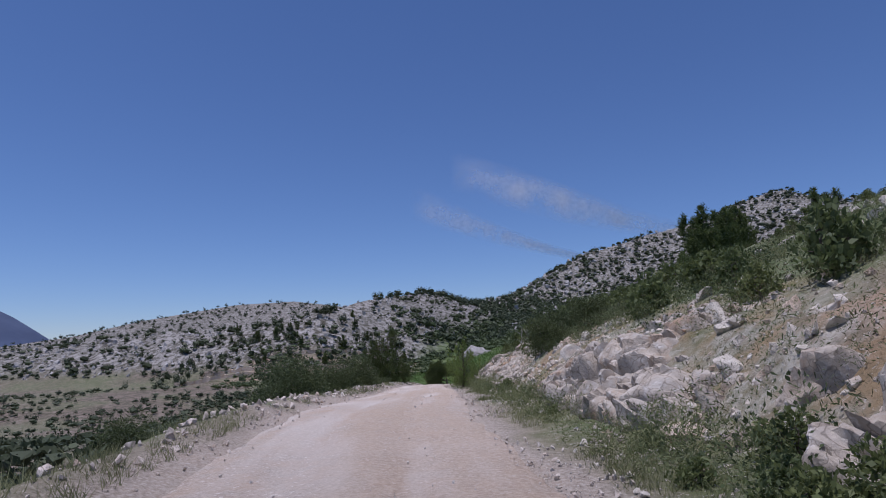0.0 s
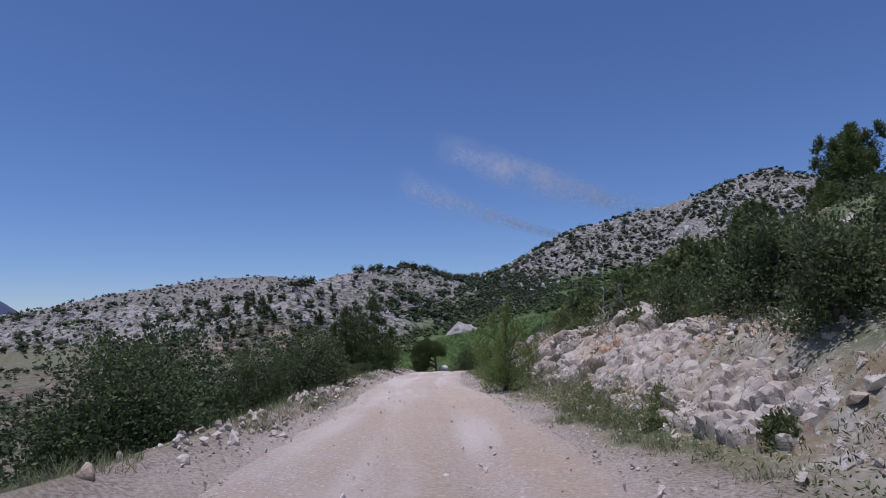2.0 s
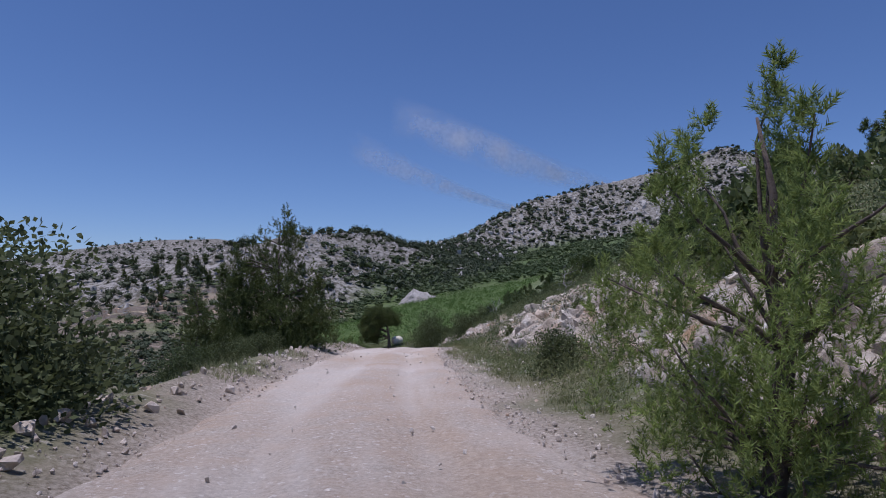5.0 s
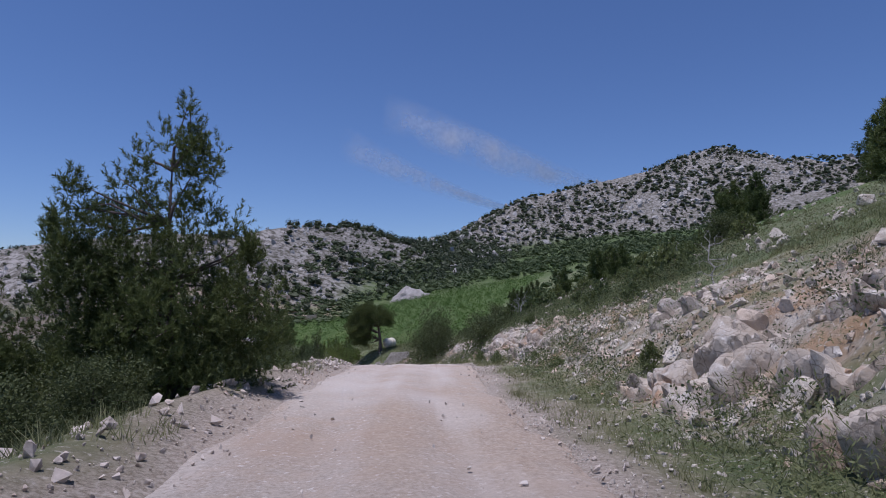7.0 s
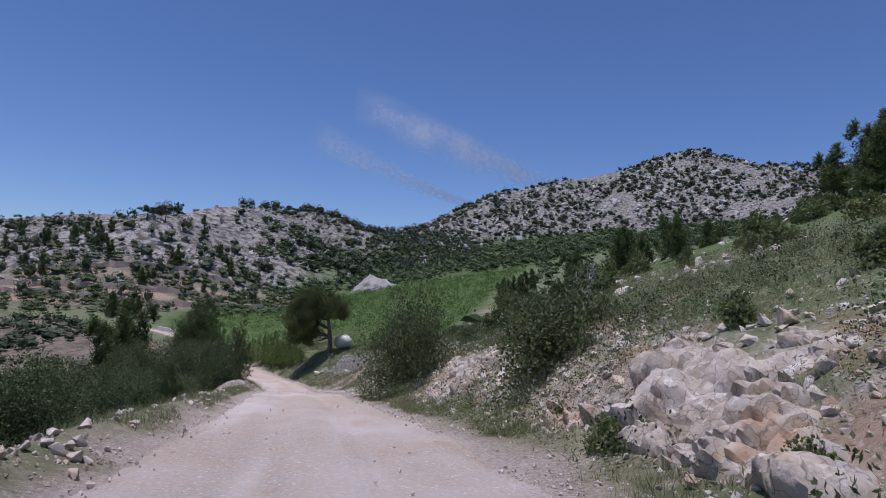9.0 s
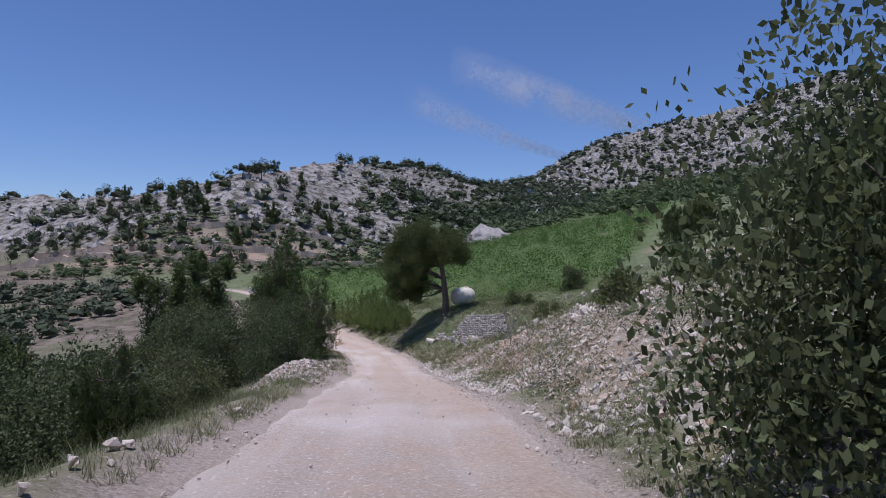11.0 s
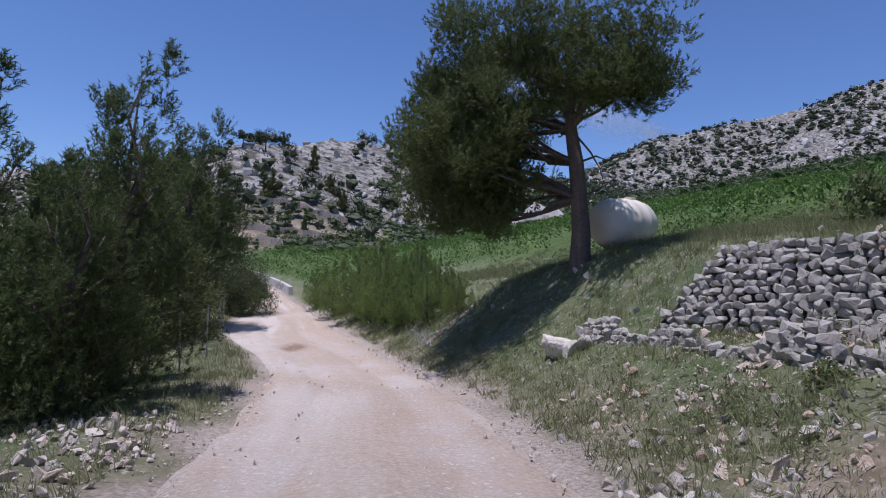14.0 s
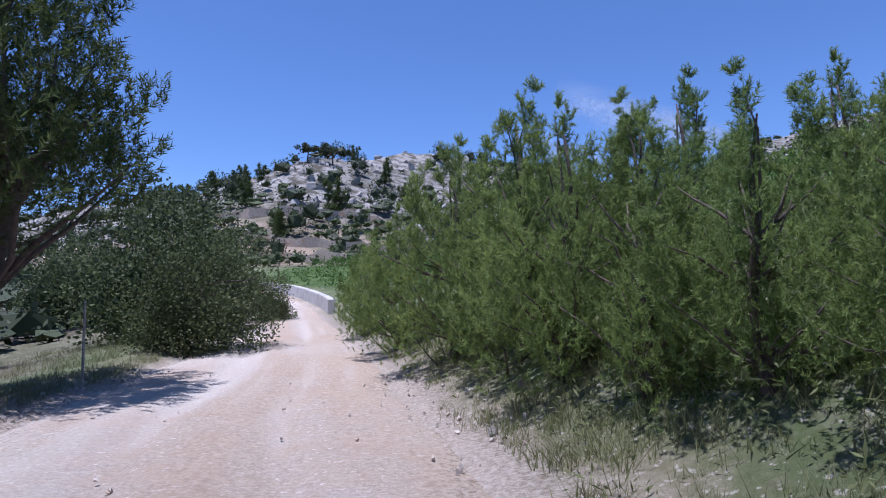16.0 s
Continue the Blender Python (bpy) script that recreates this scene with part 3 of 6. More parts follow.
def rock_material():
    """Jointed limestone: cream with grey weathered skins, rust stains along the seams, hairline cracks and pits."""
    m, nt, p = shader("jointed limestone")
    col = mix(nt, ramp(nt, noise_node(nt, 0.55, 5, 0.65), 0.36, 0.64), (0.33, 0.275, 0.21), (0.58, 0.52, 0.435))
    col = mix(nt, times(nt, ramp(nt, noise_node(nt, 0.8, 5, 0.7), 0.50, 0.62), 0.8), col, (0.42, 0.40, 0.36))
    col = mix(nt, times(nt, ramp(nt, noise_node(nt, 1.7, 6, 0.7), 0.55, 0.65), 0.8), col, (0.40, 0.235, 0.12))
    col = mix(nt, times(nt, ramp(nt, noise_node(nt, 0.11, 5, 0.75), 0.56, 0.68), 0.6), col, (0.17, 0.145, 0.115))
    col = mix(nt, times(nt, ramp(nt, noise_node(nt, 0.2, 4, 0.7), 0.58, 0.66), 0.6), col, (0.76, 0.73, 0.67))
    geo = nt.nodes.new("ShaderNodeNewGeometry")
    v = nt.nodes.new("ShaderNodeTexVoronoi")
    v.feature = "DISTANCE_TO_EDGE"
    v.inputs["Scale"].default_value = 3.2
    warp = nt.nodes.new("ShaderNodeVectorMath")
    warp.operation = "MULTIPLY_ADD"
    shift = nt.nodes.new("ShaderNodeTexNoise")
    shift.inputs["Scale"].default_value = 4.0
    nt.links.new(geo.outputs["Position"], shift.inputs["Vector"])
    nt.links.new(shift.outputs["Color"], warp.inputs[0])
    warp.inputs[1].default_value = (0.35, 0.35, 0.35)
    nt.links.new(geo.outputs["Position"], warp.inputs[2])
    nt.links.new(warp.outputs[0], v.inputs["Vector"])
    crack = ramp(nt, v.outputs["Distance"], 0.035, 0.0)
    col = mix(nt, times(nt, crack, 0.8), col, (0.13, 0.105, 0.08))
    info = nt.nodes.new("ShaderNodeObjectInfo")
    col = mix(nt, times(nt, info.outputs["Random"], 0.35), col, (0.36, 0.31, 0.25))
    nt.links.new(col, p.inputs["Base Color"])
    p.inputs["Roughness"].default_value = 0.93
    p.inputs["Specular IOR Level"].default_value = 0.2
    relief(nt, p, noise_node(nt, 0.16, 9, 0.70), 0.045, 1.0)
    return m


ROCK_FACE = rock_material()
for k, (y0, y1, block) in enumerate([(2.5, 15, 1.0), (14, 26, 0.55), (25, 37, 0.5), (36, 48, 0.85), (47, 60, 0.75), (59, 72, 0.5), (71, 84, 0.75), (83, 95, 0.55), (94, 107, 0.42)]):
    rock_face(y0 - 0.9, y1 + 0.9, 700 + 40 * k, block)


# ---- plants ----
def leaves(rng, centres, radii, count, length, width, stretch=(1, 1, 0.8), out=0.5):
    """Small four-cornered leaves spread through round clumps; out: how far they point away from the clump's middle."""
    n = len(centres) * count
    dirs = rng.normal(size=(n, 3))
    dirs /= np.linalg.norm(dirs, axis=1)[:, None] + 1e-9
    reach = rng.uniform(0.25, 1.0, n) ** 0.45
    c = np.repeat(centres, count, 0)
    pos = c + dirs * (reach * np.repeat(radii, count))[:, None] * np.array(stretch)
    axis = dirs * out + rng.normal(size=(n, 3)) * 0.6 * (1 - 0.5 * out) + np.array([0, 0, 0.4 * (stretch[2] if stretch[2] > 1.5 else 0.6)])
    axis /= np.linalg.norm(axis, axis=1)[:, None] + 1e-9
    across = np.cross(axis, rng.normal(size=(n, 3)))
    across /= np.linalg.norm(across, axis=1)[:, None] + 1e-9
    ln = (length * rng.uniform(0.6, 1.3, n))[:, None]
    wd = (width * rng.uniform(0.6, 1.3, n))[:, None]
    verts = np.stack([pos - axis * ln * 0.5, pos + across * wd * 0.5, pos + axis * ln * 0.5, pos - across * wd * 0.5], 1).reshape(-1, 3)
    return verts, np.arange(4 * n).reshape(n, 4)


def shoots(rng, centres, radii, count, needles, length, width, stretch=(0.9, 0.9, 1.1), rise=0.8, wind=0.0):
    """Pine foliage: short shoots that point out and up from each clump, every one set round with needles."""
    n = len(centres) * count
    dirs = rng.normal(size=(n, 3))
    dirs /= np.linalg.norm(dirs, axis=1)[:, None] + 1e-9
    pos = np.repeat(centres, count, 0) + dirs * (rng.uniform(0.1, 1.0, n) ** 0.5 * np.repeat(radii, count))[:, None] * np.array(stretch)
    axis = dirs * 0.7 + rng.normal(size=(n, 3)) * 0.25 + np.array([wind, 0, rise])
    axis /= np.linalg.norm(axis, axis=1)[:, None]
    pos, axis = np.repeat(pos, needles, 0), np.repeat(axis, needles, 0)
    k = n * needles
    along = rng.uniform(-0.8, 1.4, k)[:, None] * length
    out = np.cross(axis, rng.normal(size=(k, 3)))
    out /= np.linalg.norm(out, axis=1)[:, None] + 1e-9
    lie = axis * rng.uniform(0.5, 1.1, k)[:, None] + out * 0.8
    lie /= np.linalg.norm(lie, axis=1)[:, None]
    side = np.cross(lie, rng.normal(size=(k, 3)))
    side /= np.linalg.norm(side, axis=1)[:, None] + 1e-9
    foot = pos + axis * along
    w = (width * rng.uniform(0.7, 1.3, k))[:, None] * side * 0.5
    v = np.stack([foot - w, foot + w, foot + lie * (length * rng.uniform(0.7, 1.2, k))[:, None]], 1).reshape(-1, 3)
    return v, np.arange(3 * k).reshape(k, 3)


def limb(bm, points, radii, sides=6):
    """A tapered bent branch through the points."""
    rings, side = [], None
    for k, (p, r) in enumerate(zip(points, radii)):
        a = (Vector(points[min(k + 1, len(points) - 1)]) - Vector(points[max(k - 1, 0)])).normalized()
        side = a.orthogonal() if side is None else side - a * side.dot(a)
        side.normalize()
        over = a.cross(side)
        rings.append([bm.verts.new(Vector(p) + float(r) * (math.cos(i * math.tau / sides) * side + math.sin(i * math.tau / sides) * over)) for i in range(sides)])
    for a, b in zip(rings, rings[1:]):
        for i in range(sides):
            bm.faces.new((a[i], a[(i + 1) % sides], b[(i + 1) % sides], b[i]))
    bm.faces.new(rings[-1])


def bent(rng, a, b, n=4, sway=0.12):
    a, b = np.array(a, float), np.array(b, float)
    far = np.linalg.norm(b - a)
    return [a + (b - a) * u + rng.normal(size=3) * sway * far * math.sin(math.pi * u) * 0.6 for u in np.linspace(0, 1, n)]


def woody(name, seed, clumps, radii, trunk_top, trunk_r, leaf, material, label, category, stretch=(1, 1, 0.8), out=0.5, stems=1, spread_r=0.15, group=""):
    """A tree or bush: tapered stems, limbs to the clumps of the crown, and a crown of small leaves."""
    rng = np.random.default_rng(seed)
    ob = thing(name, Matrix.Identity(4), label, category, group)
    bm = bmesh.new()
    clumps = np.asarray(clumps, float)
    for s in range(stems):
        a = rng.uniform(0, math.tau)
        foot = np.array([math.cos(a), math.sin(a), 0]) * (spread_r if stems > 1 else 0)
        top = np.array(trunk_top) + np.array([math.cos(a), math.sin(a), 0]) * (spread_r * 3 if stems > 1 else 0)
        line = bent(rng, foot - np.array([0, 0, 0.25]), top, 6, 0.05)
        limb(bm, line, np.linspace(trunk_r, trunk_r * 0.15, 6), 7)
        for c in clumps[s::stems][: (26 if stems == 1 else 4)]:
            k = int(np.clip(np.searchsorted([p[2] for p in line], c[2] * 0.75), 1, 5))
            limb(bm, bent(rng, line[k], c, 4, 0.10), np.linspace(trunk_r * 0.38, trunk_r * 0.06, 4), 5)
    part("trunk", bm, BARK, ob, smooth=True)
    if len(leaf) == 4:
        v, f = shoots(rng, clumps, np.asarray(radii), *leaf, stretch)
    else:
        v, f = leaves(rng, clumps, np.asarray(radii), leaf[0], leaf[1], leaf[2], stretch, out)
    part_mesh("crown", mesh_of("crown", v, f, material), ob)
    return ob


def dome(rng, n, w, d, h, low=0.06, hollow=0.35):
    """Clump middles for a rounded bush, uneven in outline."""
    out = []
    while len(out) < n:
        p = rng.uniform(-1, 1, 3)
        p[2] = abs(p[2])
        q = math.hypot(*p)
        if hollow < q < 1.0 + 0.12 * rng.normal():
            out.append((p[0] * w / 2, p[1] * d / 2, h * (low + (0.93 - low) * p[2])))
    return np.array(out)


def bush(seed, w, d, h, n=46, per=240, leaf=(0.13, 0.08), material=None, label="dark green evergreen bush on the stony verge", name="bush", clump=0.34, category="bush"):
    rng = np.random.default_rng(seed)
    c = dome(rng, n, w * 0.82, d * 0.82, h * 0.9)
    return woody(name, seed, c, rng.uniform(0.7, 1.25, n) * clump * (w * d * h) ** (1 / 3) * 0.62, (0, 0, h * 0.5), 0.035 + 0.02 * h, (per, *leaf), material or OAK_GREEN, label, category, stems=3, spread_r=0.12)


def young_pine(seed, w, h, tops=3, n=90, leaf=(15, 18, 0.075, 0.011), material=None, label="young pine with feathery upright shoots", name="young_pine", spots=None, full=0.52):
    rng = np.random.default_rng(seed)
    c, r = [], []
    if spots is None:
        spots = [(rng.normal() * w * 0.27, rng.normal() * w * 0.27, h * rng.uniform(0.6, 0.97)) for _ in range(tops)]
        spots[0] = (0, 0, h)
    tops = len(spots)
    for k in range(n):
        i = 0 if k % 3 == 0 else k % tops
        sx, sy, sh = spots[i]
        u = 1 - 0.92 * rng.random() ** 0.66 if k >= 2 * tops else 0.9 + 0.1 * (k // tops)
        a = rng.uniform(0, math.tau)
        q = w * full * (1.03 - u) ** 0.7 * rng.uniform(0.15, 1.0) * (0.75 if i else 1)
        c.append((sx * (0.5 + 0.5 * u) + math.cos(a) * q, sy * (0.5 + 0.5 * u) + math.sin(a) * q, sh * u))
        r.append((0.13 + 0.13 * (1 - u)) * (h / 3.2) ** 0.6 * rng.uniform(0.7, 1.3))
    return woody(name, seed, c, r, (0, 0, h * 0.8), 0.025 + 0.010 * h, leaf, material or YOUNG_PINE, label, "tree", stretch=(0.85, 0.85, 1.35))


def stand(ob, x, y, turn=0, scale=1.0, sink=0.05, tall=1.0):
    ob.matrix_world = pose(x, y, on_ground(x, y) - sink, 0, 0, turn) @ Matrix.Diagonal((scale, scale, scale * tall, 1))
    return ob


def more(ob, x, y, turn=0, scale=1.0, sink=0.05, tall=1.0):
    first = ob.matrix_world.copy()
    was = ob.scale.copy()
    ob.scale = (1, 1, 1)
    c = copy_thing(ob, pose(x, y, on_ground(x, y) - sink, 0, 0, turn) @ Matrix.Diagonal((scale, scale, scale * tall, 1)))
    ob.matrix_world = first
    return c


# the big pine beside the tank
def big_pine():
    rng = np.random.default_rng(5)
    blobs = []
    for n, mid, size in ((100, (-1.75, 1.7, 5.15), (2.35, 4.7, 1.95)), (78, (-3.3, 2.0, 3.3), (1.9, 4.2, 1.75)), (54, (-2.9, 0.8, 2.1), (1.8, 2.4, 1.35)), (32, (0.55, -1.5, 4.95), (1.25, 1.5, 1.35))):
        made = 0
        while made < n:
            p = rng.uniform(-1, 1, 3)
            q = math.hypot(*p)
            if 0.35 < q < 1:
                blobs.append((mid[0] + size[0] * p[0], mid[1] + size[1] * p[1], mid[2] + size[2] * p[2], rng.uniform(0.45, 0.8)))
                made += 1
    c, r = [], []
    for x, y, z, s in blobs:
        for _ in range(6):
            p = rng.normal(size=3)
            p *= rng.uniform(0.35, 1.0) / np.linalg.norm(p)
            c.append((x + p[0] * s, y + p[1] * s, z + 0.65 * p[2] * s))
            r.append(0.44 * rng.uniform(0.8, 1.25))
    ob = thing("pine_tree", pose(-0.05, 135.0, on_ground(-0.05, 135.0)), "tall Aleppo pine with a leaning dark crown above the bank", "tree")
    bm = bmesh.new()
    line = [(0, 0, -0.3), (0.02, 0, 0.8), (-0.05, 0, 1.7), (-0.15, 0, 2.6), (-0.3, 0.05, 3.5), (-0.35, 0, 4.4), (-0.3, 0, 5.2)]
    limb(bm, line, [0.30, 0.25, 0.22, 0.2, 0.16, 0.11, 0.04], 10)
    for x, y, z, s in blobs[::8]:
        k = int(np.clip(round((z - 0.9) / 0.95), 2, 5))
        limb(bm, bent(rng, line[k], (x, y, z), 5, 0.08), np.linspace(0.075, 0.02, 5), 6)
    for k, (x, z) in enumerate([(0.9, 2.3), (1.3, 3.0), (0.7, 1.9), (-0.8, 1.6)]):
        limb(bm, bent(rng, line[2 + k % 3], (x, 0.2, z), 4, 0.12), np.linspace(0.035, 0.008, 4), 5)
    part("trunk", bm, BARK, ob, smooth=True)
    v, f = shoots(rng, np.array(c), np.array(r), 17, 18, 0.095, 0.021, (1, 1, 0.8), 0.7)
    part_mesh("crown", mesh_of("crown", v, f, PINE_GREEN), ob)


big_pine()


# ---- trees and bushes beside the track: x, y, turn, size ----
oak = stand(bush(101, 4.6, 4.0, 4.2, 64, 250, (0.125, 0.075)), -9.2, 35.0)
tagged(oak, group="evergreen bushes below the track")
for x, y, turn, s, tall in [(-6.4, 41.6, 70, 0.85, 0.85), (-7.1, 28.7, 160, 0.75, 0.85), (-6.9, 36.6, 210, 0.6, 1.0), (-7.2, 43.5, 120, 0.7, 0.9), (-8.8, 61.5, 140, 0.7, 0.9), (-6.4, 55.2, 60, 0.42, 0.8), (-5.9, 57.2, 250, 0.4, 0.8), (-7.6, 54.0, 330, 0.5, 0.8), (-6.8, 66, 10, 0.5, 1), (-9.5, 73, 200, 0.6, 0.9), (-12.5, 79, 90, 0.8, 1),
                            (-11.0, 47, 33, 0.75, 0.9), (-13.5, 26, 250, 0.8, 0.8), (-16.5, 128.5, 220, 1.15, 1.1),
                            (-20, 133, 120, 1.2, 1.0), (-16.5, 144.5, 75, 0.95, 1.0), (-19.5, 157.5, 160, 1.35, 1.0), 
                            (-18.0, 161.5, 260, 0.6, 0.9), (-14, 94, 10, 0.9, 1), (-18, 104, 140, 1.0, 1), (-24, 116, 230, 1.1, 1), (-11, 106, 80, 0.7, 0.9), (-7.6, 92, 15, 0.55, 0.9), (-8.8, 99, 95, 0.65, 0.9), (-9.8, 111, 175, 0.75, 0.95), (-8.0, 105, 255, 0.5, 0.9), (-12.5, 100, 335, 0.85, 1), (-8.0, 84, 20, 0.45, 0.9), (-13, 88, 20, 0.8, 0.9), (-24, 146, 45, 1.2, 1), (-9.5, 90, 10, 0.8, 1), (-11.5, 95, 100, 1.05, 1), (-10.0, 101, 220, 0.85, 1), (-14, 103.5, 130, 1.15, 1), (-12, 108, 10, 0.95, 1), (-10.5, 85, 60, 0.8, 1), (-11, 78, 300, 0.8, 1), (-29, 164, 100, 1.2, 1)]:
    more(oak, x, y, turn, s, tall=tall)

fine_oak = stand(bush(104, 4.6, 4.0, 4.2, 70, 230, (0.115, 0.07)), -8.8, 120.3, 55, 0.85, tall=1.3)
tagged(fine_oak, group="evergreen bushes below the track")
for x, y, turn, s, tall in [(-13.4, 124.5, 20, 1.15, 1.1), (-12.2, 130.5, 300, 1.0, 1.05), (-15.8, 153.5, 15, 0.85, 1.0), (-14.6, 141.6, 200, 1.1, 1.0)]:
    more(fine_oak, x, y, turn, s, tall=tall)

dark_pine = stand(young_pine(201, 2.9, 3.35, 6, 460, (15, 24, 0.052, 0.0095), PINE_GREEN, "bushy dark pine close beside the track", spots=[(0.15, 0, 3.4), (-0.5, 0.2, 2.9), (-0.9, -0.3, 2.5), (0.65, 0.3, 2.6), (-1.25, 0.1, 2.1), (0.95, -0.3, 1.9)], full=0.42), -5.8, 59.7, 0, 1.8)
tagged(dark_pine, group="dark pines beside the track")
for x, y, turn, s, tall in [(-8.6, 58.6, 140, 1.1, 1.06), (-9.2, 97, 200, 0.8, 1.0), (-8.6, 104, 20, 0.75, 1.1)]:
    more(dark_pine, x, y, turn, s, tall=tall)

right_bush = stand(bush(102, 2.6, 2.4, 2.5, 40, 190, (0.10, 0.06), OAK_GREEN, "leafy evergreen oak bush growing from the rock cutting"), 5.2, 82.8, 0, 1.2, 0.8)
tagged(right_bush, group="oak bushes on the cutting")
for x, y, turn, s in [(10.7, 104, 150, 1.1), (4.4, 26.4, 90, 0.85), (5.6, 30.2, 200, 1.05), (6.6, 27.6, 20, 0.9), (5.4, 34.5, 20, 0.7), (1.6, 45.6, 80, 0.45), (18.6, 79.7, 60, 1.0), (7.2, 100.5, 10, 0.6), (9.4, 133.5, 120, 0.95)]:
    more(right_bush, x, y, turn, s, 0.4 * s)

stand(bush(105, 4.7, 4.3, 4.4, 80, 220, (0.11, 0.065), OAK_GREEN, "big leafy evergreen oak bush growing from the foot of the cutting"), 3.4, 94.4, 50, 0.95, 0.6, 1.3)

# pines whose many leaders the wind has bent to one side
def wind_pine(name, seed, w, h, leaders, leaf, label, lean=0.13, bare=0.12, material=None, slim=1.0, drop=0.62):
    rng = np.random.default_rng(seed)
    c, r = [], []
    for k in range(leaders):
        a = k * 2.4 + rng.uniform(-0.3, 0.3)
        q = w * 0.5 * math.sqrt((k + 0.3) / leaders)
        fx, fy = math.cos(a) * q, math.sin(a) * q
        top = h * (1.0 - drop * (q / (w * 0.5)) ** 1.6) * rng.uniform(0.86, 1.0) if k else h
        low = h * bare + 0.10 * h * rng.random()
        n = max(6, int(1.5 * (top - low) / (0.06 * h)))
        for i in range(n):
            u = (i + rng.random()) / n
            z = low + (top - low) * u
            wide = slim * (0.03 + 0.125 * (1 - u) ** 0.9) * h * rng.uniform(0.7, 1.2)
            b = rng.uniform(0, math.tau)
            jx, jy = math.cos(b) * wide * 0.7, math.sin(b) * wide * 0.7
            pull = lean * h * (z / h) ** 2
            c.append((fx * (0.45 + 0.55 * min(1, 1.6 * u)) + jx + pull, fy * (0.45 + 0.55 * min(1, 1.6 * u)) + jy, z))
            r.append(wide * 0.72)
    ob = thing(name, Matrix.Identity(4), label, "tree")
    bm = bmesh.new()
    line = bent(rng, (0, 0, -0.3), (lean * h * 0.7, 0, h * 0.85), 6, 0.04)
    limb(bm, line, np.linspace(0.02 * h + 0.03, 0.01, 6), 8)
    for p in c[:: max(1, len(c) // 40)]:
        k = int(np.clip(round(p[2] / h * 5 * 0.75), 0, 4))
        limb(bm, bent(rng, line[k], p, 4, 0.08), np.linspace(0.008 * h, 0.0015 * h, 4), 5)
    part("trunk", bm, BARK, ob, smooth=True)
    v, f = shoots(rng, np.array(c), np.array(r), *leaf, (0.95, 0.95, 1.35), 0.9, 3.4 * lean)
    part_mesh("crown", mesh_of("crown", v, f, material or PINE_GREEN), ob)
    return ob


stand(wind_pine("tall_pine", 8, 5.4, 10.3, 26, (24, 18, 0.15, 0.024), "tall dark wind-bent pine behind the wire fence", 0.12, 0.3), -16.2, 147.2, 0)
plumed = stand(wind_pine("plumed_pine", 9, 3.4, 6.2, 15, (22, 18, 0.095, 0.017), "dark pine with plume-like shoots bent by the wind beside the track", 0.10, 0.05), -9.1, 129.4, 0)
tagged(plumed, group="plumed pines beside the track")
for x, y, turn, s, tall in [(-8.5, 127.2, 15, 0.72, 0.9), (-10.9, 132.6, -20, 0.8, 0.95), (-10.6, 127.6, 10, 0.9, 1.0)]:
    more(plumed, x, y, turn, s, tall=tall)

green_pine = stand(wind_pine("young_pine", 202, 2.5, 3.2, 11, (15, 24, 0.06, 0.0095), "young pine with feathery upright shoots", 0.015, 0.02, YOUNG_PINE, 0.95, 0.5), 0.95, 38.7)
tagged(green_pine, group="young pines beside the track")
for k, (x, y, h) in enumerate([(-7.2, 148.0, 4.0), (-8.5, 149.8, 3.9), (-6.5, 146.4, 3.3), (-5.8, 144.9, 2.8), (-5.1, 143.8, 2.4), (-4.4, 142.7, 2.1), (-10.2, 152.7, 3.2), (-3.6, 143.4, 1.7), (-5.1, 146.8, 2.8), (-4.1, 144.8, 2.1), (-12.2, 156.5, 2.6), (-7.0, 151.4, 3.0), (-5.3, 149.4, 2.4), (-3.2, 141.8, 1.5)]):
    more(green_pine, x, y, 47 * k, h / 3.0)

# shrubs scattered over the slope above the cutting
low = stand(bush(103, 2.2, 2.0, 1.5, 22, 46, (0.20, 0.11), SHRUB_GREEN, "low green maquis shrub on the slope above the cutting", "shrub", category="shrub"), 6.2, 41.0, 0, 1.2)
tagged(low, group="shrubs on the slope")
rng = np.random.default_rng(77)
spots = [(7.8, 44.2, 1.4), (8.8, 41.0, 1.5), (10.2, 46.5, 1.4), (7.2, 36.2, 1.3), (9.5, 37, 1.2), (12.5, 43, 1.5), (6.6, 47.8, 1.1), (6.9, 31.5, 1.2), (9.0, 29.5, 1.4), (10.2, 26.4, 1.3), (12.5, 33, 1.6), (7.6, 23, 0.9), (8.8, 19, 1.0), (12, 51, 1.2), (11, 56, 0.9)]
spots += [(2.7, 4.6, 0.5), (3.0, 5.6, 0.5), (3.4, 4.9, 0.6), (2.5, 6.4, 0.35), (3.7, 6.7, 0.6), (2.7, 8.2, 0.3), (2.3, 13.6, 0.3), (1.9, 27.5, 0.3), (2.3, 30.6, 0.4), (2.6, 34.0, 0.35), (2.2, 50.6, 0.3), (2.9, 54.6, 0.35), (3.2, 63.0, 0.35), (3.4, 71.4, 0.45), (3.7, 76.6, 0.5), (2.4, 17.5, 0.4), (2.1, 22, 0.45), (2.5, 25, 0.4), (2.6, 29, 0.4), (2.2, 32.5, 0.35), (3.2, 35.0, 0.4), (2.4, 48.5, 0.35), (4.2, 52, 0.4), (3.4, 58, 0.4), (4.0, 68, 0.4), (4.4, 74, 0.45), (4.1, 79.4, 0.5)]
for k in range(70):
    y = rng.uniform(6, 112)
    d = 7.5 + 20 * rng.random() ** 1.4
    if fbm(np.array([d]), np.array([y]), 9, 2, 72)[0] > -0.15:
        spots.append((float(road_x(y)) + d, y, rng.uniform(0.5, 1.5)))
